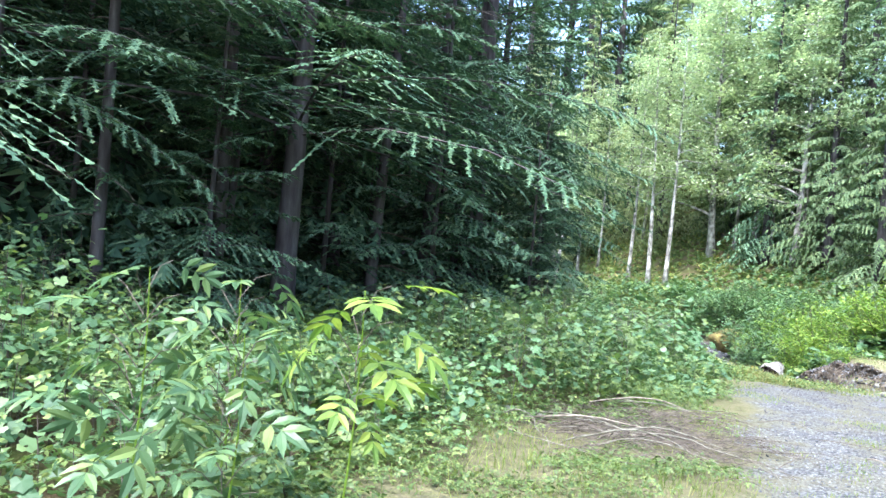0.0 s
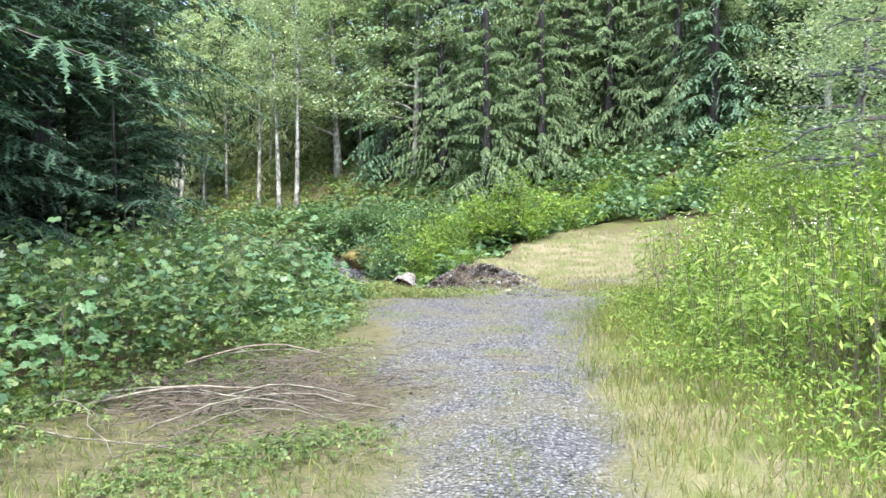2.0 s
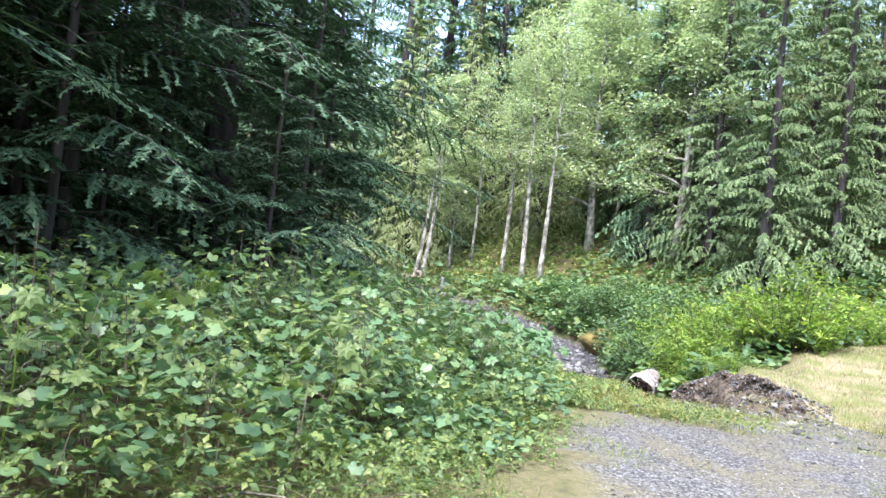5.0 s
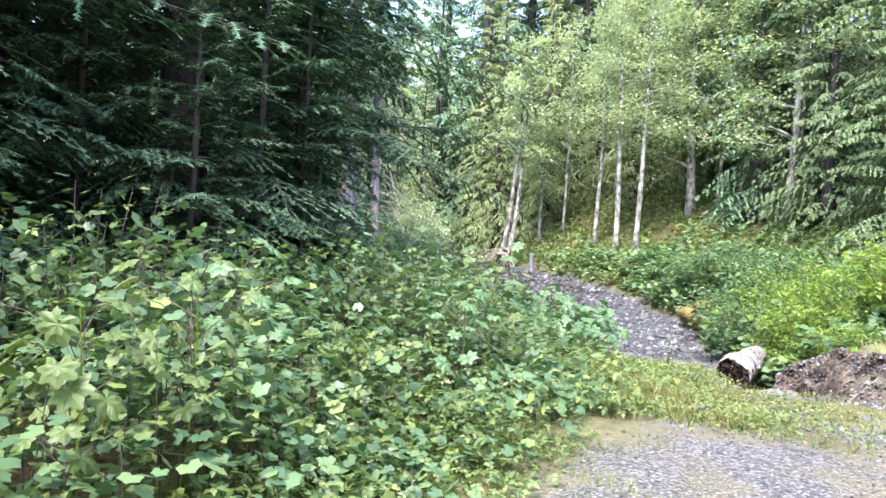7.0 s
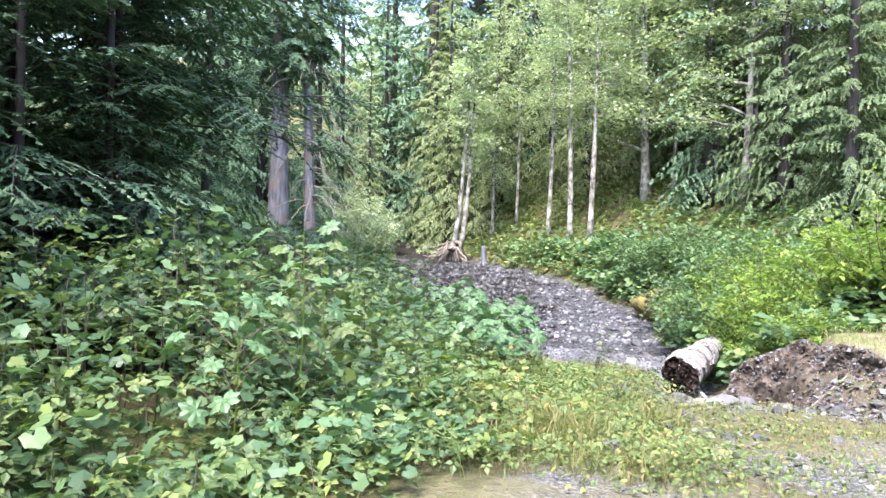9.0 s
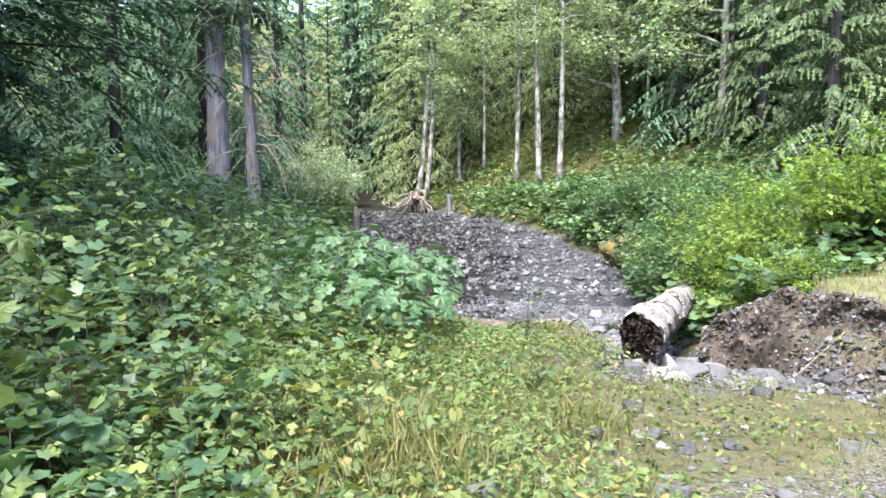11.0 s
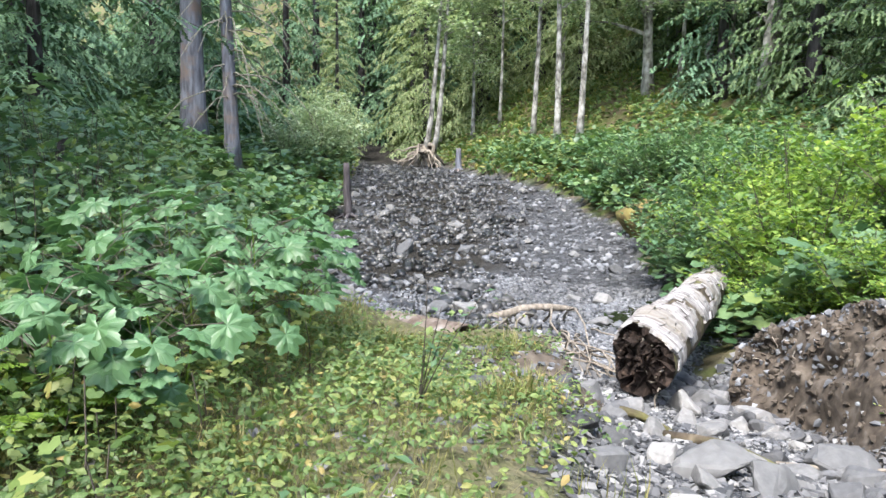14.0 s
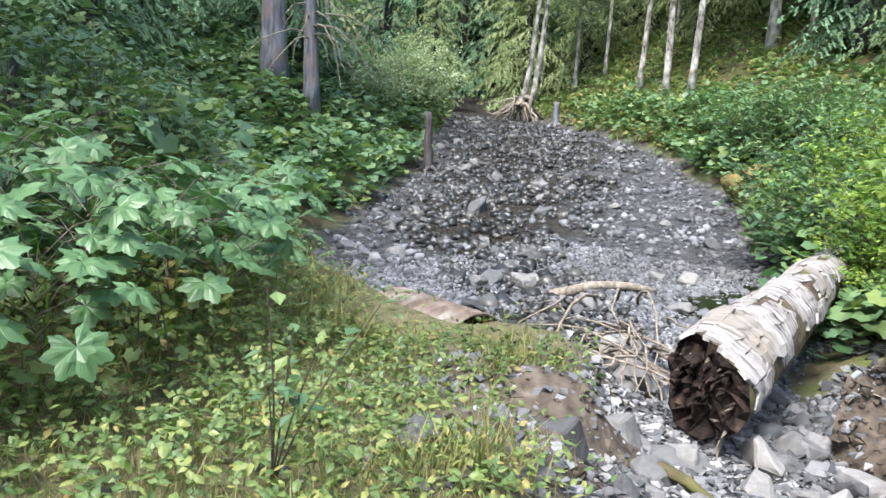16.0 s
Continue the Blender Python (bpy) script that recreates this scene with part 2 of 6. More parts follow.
def texture(nt, kind, scale, coord="Object", detail=6, stretch=None):
    t = nt.nodes.new("ShaderNodeTex" + kind)
    t.inputs["Scale"].default_value = scale
    if kind == "Noise":
        t.inputs["Detail"].default_value = detail
    c = nt.nodes.new("ShaderNodeTexCoord")
    if stretch:
        mp = nt.nodes.new("ShaderNodeMapping")
        mp.inputs["Scale"].default_value = stretch
        nt.links.new(c.outputs[coord], mp.inputs[0])
        nt.links.new(mp.outputs[0], t.inputs["Vector"])
    else:
        nt.links.new(c.outputs[coord], t.inputs["Vector"])
    return t


def mixed(nt, fac, a, b, blend="MIX"):
    m = nt.nodes.new("ShaderNodeMix")
    m.data_type, m.blend_type = "RGBA", blend
    for sock, val in ((m.inputs["Factor"], fac), (m.inputs["A"], a), (m.inputs["B"], b)):
        if isinstance(val, (int, float)):
            sock.default_value = val
        elif isinstance(val, tuple):
            sock.default_value = (*val, 1)
        else:
            nt.links.new(val, sock)
    return m.outputs["Result"]


def leaf_material(name, stops, through=0.35, rough=0.5, patch=0.6, tint=(0.6, 0.62, 0.5)):
    """Leaves: colour differs from leaf to leaf and from patch to patch; some light comes through."""
    m, nt, b = make(name, rough, spec=0.12 if rough > 0.7 else 0.35)
    g = nt.nodes.new("ShaderNodeNewGeometry")
    col = colours(nt, g.outputs["Random Per Island"], stops)
    n = texture(nt, "Noise", patch, detail=3)
    shade = colours(nt, n.outputs["Fac"], [(0.35, tint), (0.65, (1.0, 1.0, 1.0))])
    col = mixed(nt, 0.8, col, shade, "MULTIPLY")
    nt.links.new(col, b.inputs["Base Color"])
    t = nt.nodes.new("ShaderNodeBsdfTranslucent")
    warm = mixed(nt, 1.0, col, (1.15, 1.28, 0.72), "MULTIPLY")
    nt.links.new(warm, t.inputs["Color"])
    x = nt.nodes.new("ShaderNodeMixShader")
    x.inputs[0].default_value = through
    nt.links.new(b.outputs[0], x.inputs[1])
    nt.links.new(t.outputs[0], x.inputs[2])
    nt.links.new(x.outputs[0], nt.nodes["Material Output"].inputs["Surface"])
    return m


def bark_material(name, stops, scale=9.0, bump=0.7, stretch=(1, 1, 0.18), moss=None):
    m, nt, b = make(name, 0.9, spec=0.15)
    n = texture(nt, "Noise", scale, stretch=stretch, detail=9)
    col = colours(nt, n.outputs["Fac"], stops)
    if moss:
        p = texture(nt, "Noise", 1.7, detail=5)
        fac = colours(nt, p.outputs["Fac"], [(0.5, (0, 0, 0)), (0.68, (1, 1, 1))])
        col = mixed(nt, fac, col, moss)
    nt.links.new(col, b.inputs["Base Color"])
    k = nt.nodes.new("ShaderNodeBump")
    k.inputs["Strength"].default_value, k.inputs["Distance"].default_value = bump, 0.05
    nt.links.new(n.outputs["Fac"], k.inputs["Height"])
    nt.links.new(k.outputs["Normal"], b.inputs["Normal"])
    return m


def stone_material(name, stops, per="obj", scale=4.0, rough=0.75):
    m, nt, b = make(name, rough, spec=0.35)
    if per == "obj":
        rnd = nt.nodes.new("ShaderNodeObjectInfo").outputs["Random"]
    else:
        rnd = nt.nodes.new("ShaderNodeNewGeometry").outputs["Random Per Island"]
    col = colours(nt, rnd, stops)
    n = texture(nt, "Noise", scale, detail=8)
    fine = colours(nt, n.outputs["Fac"], [(0.3, (0.72, 0.72, 0.72)), (0.7, (1.1, 1.1, 1.1))])
    if per != "obj":
        wet = texture(nt, "Noise", 0.42, detail=4)
        col = mixed(nt, 1.0, col, colours(nt, wet.outputs["Fac"], [(0.40, (0.70, 0.69, 0.68)), (0.54, (1.0, 1.0, 1.0))]), "MULTIPLY")
    nt.links.new(mixed(nt, 1.0, col, fine, "MULTIPLY"), b.inputs["Base Color"])
    k = nt.nodes.new("ShaderNodeBump")
    k.inputs["Strength"].default_value, k.inputs["Distance"].default_value = 0.5, 0.02
    nt.links.new(n.outputs["Fac"], k.inputs["Height"])
    nt.links.new(k.outputs["Normal"], b.inputs["Normal"])
    return m


def ground_material():
    m, nt, b = make("ground_soil", 0.95, spec=0.15)

    def attr(key):
        a = nt.nodes.new("ShaderNodeAttribute")
        a.attribute_name = key
        return a.outputs["Fac"]

    n1, n2 = texture(nt, "Noise", 1.3, detail=8), texture(nt, "Noise", 22, detail=8)
    soil = mixed(nt, n2.outputs["Fac"], (0.05, 0.038, 0.024), (0.135, 0.108, 0.062))
    soil = mixed(nt, colours(nt, n1.outputs["Fac"], [(0.4, (0, 0, 0)), (0.62, (1, 1, 1))]), soil, (0.085, 0.11, 0.03))
    dry = mixed(nt, n2.outputs["Fac"], (0.12, 0.105, 0.068), (0.29, 0.255, 0.175))
    dry = mixed(nt, colours(nt, n1.outputs["Fac"], [(0.36, (0, 0, 0)), (0.6, (0.85, 0.85, 0.85))]), dry, (0.095, 0.12, 0.035))
    vor = texture(nt, "Voronoi", 34)
    grit = colours(nt, vor.outputs["Color"], [(0.1, (0.085, 0.09, 0.098)), (0.5, (0.155, 0.162, 0.172)), (0.95, (0.27, 0.277, 0.287))])
    edge = colours(nt, vor.outputs["Distance"], [(0.25, (1, 1, 1)), (0.75, (0.45, 0.44, 0.42))])
    grit = mixed(nt, 1.0, grit, edge, "MULTIPLY")
    grit = mixed(nt, colours(nt, n1.outputs["Fac"], [(0.42, (0, 0, 0)), (0.62, (0.6, 0.6, 0.6))]), grit, (0.15, 0.14, 0.085))
    vor2 = texture(nt, "Voronoi", 11)
    bed = colours(nt, vor2.outputs["Color"], [(0.1, (0.03, 0.031, 0.034)), (0.6, (0.085, 0.088, 0.095)), (0.95, (0.18, 0.185, 0.195))])
    bed = mixed(nt, n2.outputs["Fac"], bed, (0.045, 0.046, 0.048))
    bed = mixed(nt, attr("wet"), bed, mixed(nt, n2.outputs["Fac"], (0.012, 0.012, 0.012), (0.045, 0.04, 0.032)))
    dirt = mixed(nt, n2.outputs["Fac"], (0.055, 0.045, 0.036), (0.15, 0.125, 0.10))
    n3 = texture(nt, "Noise", 6, detail=8)
    lipc = colours(nt, n3.outputs["Fac"], [(0.3, (0.036, 0.033, 0.018)), (0.45, (0.075, 0.086, 0.024)), (0.58, (0.125, 0.112, 0.058)), (0.75, (0.055, 0.074, 0.018))])
    lipc = mixed(nt, n2.outputs["Fac"], lipc, (0.10, 0.092, 0.062))
    col = mixed(nt, attr("mossy"), soil, lipc)
    col = mixed(nt, attr("dry"), col, dry)
    col = mixed(nt, attr("gravel"), col, grit)
    col = mixed(nt, attr("bed"), col, bed)
    col = mixed(nt, attr("dirt"), col, dirt)
    nt.links.new(col, b.inputs["Base Color"])
    k = nt.nodes.new("ShaderNodeBump")
    k.inputs["Strength"].default_value, k.inputs["Distance"].default_value = 1.0, 0.04
    pebbly = texture(nt, "Voronoi", 24)
    h = mixed(nt, attr("gravel"), n2.outputs["Fac"], edge)
    h = mixed(nt, attr("bed"), h, colours(nt, pebbly.outputs["Distance"], [(0.2, (1, 1, 1)), (0.8, (0, 0, 0))]))
    nt.links.new(h, k.inputs["Height"])
    nt.links.new(k.outputs["Normal"], b.inputs["Normal"])
    return m


GROUND = ground_material()
LEAF = leaf_material("broad_leaf", [(0, (0.055, 0.113, 0.058)), (0.5, (0.100, 0.184, 0.096)), (0.88, (0.154, 0.239, 0.107)), (1, (0.204, 0.266, 0.080))], 0.3, 0.42)
LEAF_MID = leaf_material("fresh_leaf", [(0, (0.068, 0.117, 0.043)), (0.5, (0.115, 0.181, 0.068)), (1, (0.211, 0.262, 0.086))], 0.35, 0.45)
LEAF_BIG = leaf_material("large_leaf", [(0, (0.076, 0.165, 0.073)), (0.6, (0.113, 0.216, 0.106)), (1, (0.191, 0.282, 0.084))], 0.3, 0.38)
LEAF_BRIGHT = leaf_material("bright_leaf", [(0, (0.101, 0.190, 0.043)), (0.5, (0.171, 0.275, 0.059)), (1, (0.304, 0.380, 0.087))], 0.42, 0.5)
# light-green leaf made paler and greyer: distance haze is put into this colour
LEAF_HAZED = leaf_material("hazed_pale_leaf", [(0, (0.222, 0.305, 0.210)), (0.5, (0.353, 0.435, 0.314)), (1, (0.522, 0.563, 0.437))], 0.42, 0.55, 0.2)
LEAF_LOW = leaf_material("low_leaf", [(0, (0.076, 0.134, 0.047)), (0.5, (0.141, 0.211, 0.067)), (0.9, (0.250, 0.277, 0.093)), (1, (0.324, 0.239, 0.093))], 0.35, 0.5)
NEEDLE_MID = leaf_material("blue_green_needles", [(0, (0.073, 0.137, 0.092)), (0.6, (0.132, 0.220, 0.144)), (1, (0.204, 0.317, 0.198))], 0.25, 0.8, 0.2)
FERN = leaf_material("fern_leaf", [(0, (0.13, 0.24, 0.03)), (1, (0.22, 0.33, 0.05))], 0.4, 0.5)
# darker than the other needles: the shade inside the stand is put into the colour
NEEDLE_SHADED = leaf_material("shaded_needles", [(0, (0.042, 0.085, 0.061)), (0.7, (0.083, 0.154, 0.099)), (1, (0.168, 0.240, 0.145))], 0.15, 0.95, 0.5)
# far-slope needles, grey-green and yellowish, lightened in colour to stand in for haze
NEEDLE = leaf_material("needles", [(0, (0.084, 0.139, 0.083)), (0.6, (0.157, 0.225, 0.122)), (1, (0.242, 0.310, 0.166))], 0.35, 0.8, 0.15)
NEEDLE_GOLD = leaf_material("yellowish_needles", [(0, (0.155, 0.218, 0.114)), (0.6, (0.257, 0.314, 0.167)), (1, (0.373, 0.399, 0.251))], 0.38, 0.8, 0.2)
GRASS = leaf_material("grass_blade", [(0, (0.091, 0.150, 0.028)), (0.6, (0.163, 0.222, 0.048)), (1, (0.291, 0.274, 0.114))], 0.35, 0.5)
STRAW = leaf_material("dry_grass_blade", [(0, (0.162, 0.162, 0.081)), (0.5, (0.280, 0.239, 0.162)), (1, (0.430, 0.354, 0.293))], 0.3, 0.6)
VERGE = leaf_material("verge_blade", [(0, (0.098, 0.129, 0.037)), (0.5, (0.190, 0.190, 0.068)), (1, (0.310, 0.269, 0.131))], 0.3, 0.6)
BARK_DARK = bark_material("dark_bark", [(0.3, (0.028, 0.023, 0.025)), (0.6, (0.074, 0.067, 0.070)), (0.8, (0.135, 0.128, 0.130))])
BARK_GREY = bark_material("grey_bark", [(0.3, (0.060, 0.061, 0.070)), (0.55, (0.134, 0.140, 0.163)), (0.8, (0.214, 0.229, 0.265))], moss=(0.163, 0.125, 0.106))
BARK_PALE = bark_material("pale_bark", [(0.36, (0.06, 0.058, 0.05)), (0.47, (0.19, 0.185, 0.165)), (0.6, (0.33, 0.325, 0.30)), (0.8, (0.44, 0.435, 0.41))], 5, 0.5, (1, 1, 0.6))
TWIG = bark_material("twig_bark", [(0.3, (0.050, 0.041, 0.034)), (0.7, (0.122, 0.106, 0.089))], 20)
DEAD = bark_material("bleached_wood", [(0.3, (0.102, 0.085, 0.068)), (0.7, (0.289, 0.255, 0.212))], 14, 0.5)
LICHEN = bark_material("lichen_twig", [(0.3, (0.08, 0.078, 0.06)), (0.7, (0.24, 0.23, 0.19))], 14, 0.5)
LOGBARK = bark_material("weathered_bark", [(0.34, (0.05, 0.042, 0.038)), (0.42, (0.18, 0.166, 0.158)), (0.55, (0.285, 0.272, 0.265)), (0.75, (0.40, 0.39, 0.385))], 11, 1.0, (0.35, 1.5, 0.35), moss=(0.20, 0.18, 0.155))
LOGSIDE = bark_material("mossy_log", [(0.3, (0.025, 0.02, 0.016)), (0.55, (0.075, 0.06, 0.042)), (0.8, (0.16, 0.135, 0.095))], 8, 0.9, (1, 0.4, 1), moss=(0.10, 0.10, 0.035))
ROT = bark_material("rotten_wood", [(0.35, (0.008, 0.006, 0.005)), (0.6, (0.03, 0.021, 0.017)), (0.8, (0.11, 0.075, 0.055))], 11, 1.0, (1, 1, 1))
STONE = stone_material("slate_stone", [(0, (0.041, 0.042, 0.045)), (0.4, (0.092, 0.093, 0.096)), (0.75, (0.157, 0.155, 0.152)), (1, (0.249, 0.244, 0.235))])
STONE_MANY = stone_material("creek_pebbles", [(0, (0.055, 0.058, 0.064)), (0.5, (0.12, 0.126, 0.137)), (0.9, (0.195, 0.202, 0.215)), (1, (0.27, 0.275, 0.285))], "island")
SHARD = stone_material("slate_shards", [(0, (0.04, 0.042, 0.046)), (0.4, (0.10, 0.103, 0.11)), (0.8, (0.175, 0.176, 0.18)), (1, (0.29, 0.288, 0.28))], "island", 9)
STONE_CREEK = stone_material("creek_stone", [(0, (0.045, 0.047, 0.05)), (0.5, (0.105, 0.107, 0.11)), (1, (0.19, 0.187, 0.18))])
STONE_WET = stone_material("wet_cobbles", [(0, (0.014, 0.015, 0.016)), (0.6, (0.045, 0.046, 0.048)), (1, (0.12, 0.118, 0.112))], "island", 5, 0.35)
GRIT = stone_material("road_pebbles", [(0, (0.068, 0.072, 0.082)), (0.6, (0.145, 0.151, 0.170)), (1, (0.272, 0.276, 0.289))], "island", 60)
MOSSROCK = bark_material("moss_on_rock", [(0.3, (0.056, 0.042, 0.021)), (0.5, (0.133, 0.105, 0.042)), (0.75, (0.182, 0.175, 0.049))], 5, 0.6, (1, 1, 1))
DIRT = bark_material("loose_earth", [(0.3, (0.029, 0.024, 0.019)), (0.55, (0.083, 0.068, 0.054)), (0.8, (0.158, 0.141, 0.119))], 9, 0.45, (1, 1, 1))
RUST = bark_material("rusty_iron", [(0.3, (0.088, 0.064, 0.050)), (0.55, (0.183, 0.154, 0.132)), (0.8, (0.284, 0.325, 0.341))], 5, 0.2, (1, 1, 1))

# ---- ground ----
def lines(*runs):
    return np.unique(np.concatenate([np.arange(a, b, s) for a, b, s in runs]).round(4))


def lip_zone(x, y):
    """The open grassy ground round the washout and the drive's verges."""
    a = step(13.5, 15.5, y) * (1 - step(22.6, 23.2, y)) * step(-1.2, 0.2, x - green_left(y))
    b = step(-0.6, 0.1, x - green_left(y)) * (1 - step(13.5, 15.5, y))
    return np.maximum(a, b) * (1 - in_bed(x, y))


def build_ground():
    xs = lines((-900, -120, 60), (-120, -40, 8), (-40, -14, 0.8), (-14, 6.0, 0.16), (6, 20, 0.8), (20, 120, 8), (120, 901, 60))
    ys = lines((-900, -60, 60), (-60, -6, 4), (-6, 18, 0.2), (18, 27, 0.12), (27, 60, 0.5), (60, 150, 5), (150, 901, 50))
    gx, gy = np.meshgrid(xs, ys)
    gz = height(gx, gy)
    v = np.stack([gx, gy, gz], -1).reshape(-1, 3)
    n = len(xs)
    i, j = np.meshgrid(np.arange(len(ys) - 1), np.arange(n - 1), indexing="ij")
    q = (i * n + j).ravel()
    f = np.stack([q, q + 1, q + n + 1, q + n], -1)
    x, y = v[:, 0], v[:, 1]
    bed = in_bed(x, y)
    slope_x = (height(x + 0.1, y) - height(x - 0.1, y)) / 0.2
    slope_y = (height(x, y + 0.1) - height(x, y - 0.1)) / 0.2
    steep = step(0.45, 0.8, np.hypot(slope_x, slope_y)) * step(19, 20, y) * (1 - step(26, 27, y)) * step(-8, -7, x) * (1 - step(1.5, 2.5, x))
    ob = mesh_object("ground", v, f, GROUND, smooth=True,
                     attributes={"gravel": on_gravel(x, y), "bed": bed, "dry": on_dry(x, y), "wet": wet_channel(x, y) * bed, "dirt": steep * 0.9, "mossy": lip_zone(x, y)})
    tagged(ob, "forest ground with a gravel drive, dry verges and a stony creek bed", "ground", kind="structure")


build_ground()

# ---- conifers ----
def conifer_crown(rng, tall, low, reach, boughs, laterals, leaflets, droop, size, thick=0.34, wood=True, slim=0.8, hang=0.95):
    """Boughs with drooping side sprays of small leaflets; returns (leaf mesh, wood mesh)."""
    u = (np.arange(boughs) + rng.uniform(0, 1, boughs)) / boughs
    z = low + (tall - low) * u ** 1.45
    u = (z - low) / (tall - low)
    az = np.arange(boughs) * 2.399 + rng.normal(0, 0.35, boughs)
    ln = reach * (1 - u) ** 0.75 * rng.uniform(0.5, 1.12, boughs) + 0.25
    rise = 0.12 + 0.45 * u + rng.normal(0, 0.08, boughs)
    sag = droop * rng.uniform(0.75, 1.25, boughs) * (1.1 - 0.5 * u)
    d = np.stack([np.cos(az), np.sin(az)], -1)

    def along(s):
        """Points on each bough at s (boughs, k)."""
        xy = d[:, None] * (ln[:, None] * s)[..., None]
        zz = z[:, None] + ln[:, None] * (rise[:, None] * s - sag[:, None] * s ** 2)
        return np.concatenate([xy, zz[..., None]], -1)

    s = np.clip((np.arange(laterals)[None] + rng.uniform(0.1, 0.9, (boughs, laterals))) / laterals * 0.88 + 0.12, 0, 1)
    p = along(s)
    q = along(np.clip(s + 0.02, 0, 1.02)) - p
    q /= np.linalg.norm(q, axis=-1, keepdims=True)
    side = np.stack([-q[..., 1], q[..., 0], 0 * q[..., 0]], -1)
    side /= np.linalg.norm(side, axis=-1, keepdims=True) + 1e-6
    lat = []
    for sgn in (1, -1):
        w = 0.62 * q + sgn * side * rng.uniform(0.6, 1.0, s.shape)[..., None]
        w[..., 2] -= rng.uniform(0.05 * hang, hang, s.shape)
        lat.append(w / np.linalg.norm(w, axis=-1, keepdims=True))
    w = np.stack(lat, 2)                                   # boughs, laterals, 2, 3
    ll = (thick * ln[:, None] * (1.08 - s) * rng.uniform(0.45, 1.25, s.shape) + 0.08) * np.where(rng.uniform(0, 1, s.shape) < 0.2, 0.35, 1.0)
    edge = np.arange(leaflets + 1) / leaflets
    spine = p[:, :, None, None] + w[:, :, :, None] * (ll[:, :, None, None] * edge)[..., None]
    spine = spine + np.array([0, 0, -1.0]) * (0.25 * hang * ll[:, :, None, None] * edge ** 2)[..., None]
    beside = np.cross(w, np.array([0, 0, 1.0]))
    beside /= np.linalg.norm(beside, axis=-1, keepdims=True) + 1e-6
    teeth = []
    for sgn in (1, -1):
        lo, hi = spine[:, :, :, :-1], spine[:, :, :, 1:]
        ln2 = size * (1.1 - 0.55 * edge[1:])[:, None] * rng.uniform(0.6, 1.4, lo.shape[:-1] + (1,))
        tip = (lo + hi) / 2 + (w[:, :, :, None] * slim + beside[:, :, :, None] * sgn + rng.normal(0, 0.34, lo.shape)) * ln2
        tip[..., 2] -= 0.28 * ln2[..., 0]
        teeth.append(np.stack([lo, hi + (hi - lo) * 0.25, tip], -2) if sgn > 0 else np.stack([hi + (hi - lo) * 0.25, lo, tip], -2))
    tv = np.stack(teeth).reshape(-1, 3)
    leaf = (tv, np.arange(len(tv)).reshape(-1, 3))
    sticks = None
    if wood:
        k = np.linspace(0, 1, 4)[None].repeat(boughs, 0)
        pts = along(k)
        sticks = join([tube(pts[i], np.linspace(0.004 * ln[i] + 0.005, 0.003, 4), 3, False) for i in range(boughs)])
    return leaf, sticks


def trunk_points(rng, tall, lean=(0, 0), bend=0.0, n=9):
    s = np.linspace(0, 1, n)
    x = lean[0] * s * tall + bend * np.sin(s * 3.0)
    y = lean[1] * s * tall + bend * 0.6 * np.sin(s * 2.2 + 1) - bend * 0.6 * np.sin(1)
    return np.stack([x, y, s * tall], -1)


def flare(n, base, top):
    s = np.linspace(0, 1, n)
    return base * (1 - s) + top * s + base * 0.45 * np.exp(-s * 26)


def thing(name, label, category, group="", at=(0, 0, 0), turn=0.0):
    e = new(name)
    e.location, e.rotation_euler = at, (0, 0, turn)
    return tagged(e, label, category, group)


def conifer(seed, tall, girth, low, reach, boughs, laterals, leaflets, droop, size, material, label, group, name="conifer_tree", bark=None, thick=0.34, slim=0.8, hang=0.95):
    rng = np.random.default_rng(seed)
    e = thing(name, label, "tree", group)
    leaf, sticks = conifer_crown(rng, tall, low, reach, boughs, laterals, leaflets, droop, size, thick, True, slim, hang)
    n = 14
    tv = tube(trunk_points(rng, tall, n=n), flare(n, girth, 0.03), 10)
    mesh_object("trunk", *tv, bark or BARK_DARK, e, True)
    tagged(mesh_object("branchwork", *sticks, BARK_DARK, e), kind="stuff")
    mesh_object("crown", *leaf, material, e)
    return e


def stand(ob, x, y, turn=0.0, sink=0.12, scale=1.0):
    m = pose(x, y, float(height(x, y)) - sink, 0, 0, turn)
    ob.matrix_basis = m @ Matrix.Diagonal((scale, scale, scale, 1))


def copy_at(ob, x, y, turn=0.0, sink=0.12, scale=1.0):
    c = copy_thing(ob, pose(x, y, float(height(x, y)) - sink, 0, 0, turn))
    c.scale = (scale, scale, scale)
    return c


# tall trees on the bank above the drive, shade put into their dark needle colour
DARK = "dark conifers beside the drive"
near_a = conifer(11, 19, 0.30, 4.0, 4.8, 96, 22, 16, 0.30, 0.046, NEEDLE_SHADED, "tall dark hemlock with spreading boughs and a thick trunk", DARK, thick=0.42, slim=0.9, hang=0.34)
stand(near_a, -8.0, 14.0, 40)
near_b = conifer(12, 17, 0.17, 3.2, 5.0, 104, 22, 17, 0.27, 0.046, NEEDLE_SHADED, "tall dark hemlock with flat feathery boughs over the undergrowth", DARK, thick=0.42, slim=0.9, hang=0.34)
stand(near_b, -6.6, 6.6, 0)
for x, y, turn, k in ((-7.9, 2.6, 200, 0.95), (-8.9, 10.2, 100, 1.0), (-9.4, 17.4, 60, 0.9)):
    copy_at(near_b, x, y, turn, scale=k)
young = conifer(13, 6.6, 0.06, 0.9, 2.1, 64, 14, 10, 0.34, 0.055, NEEDLE_SHADED, "young dark hemlock in the shade of the stand", DARK, thick=0.46, slim=0.9, hang=0.45)
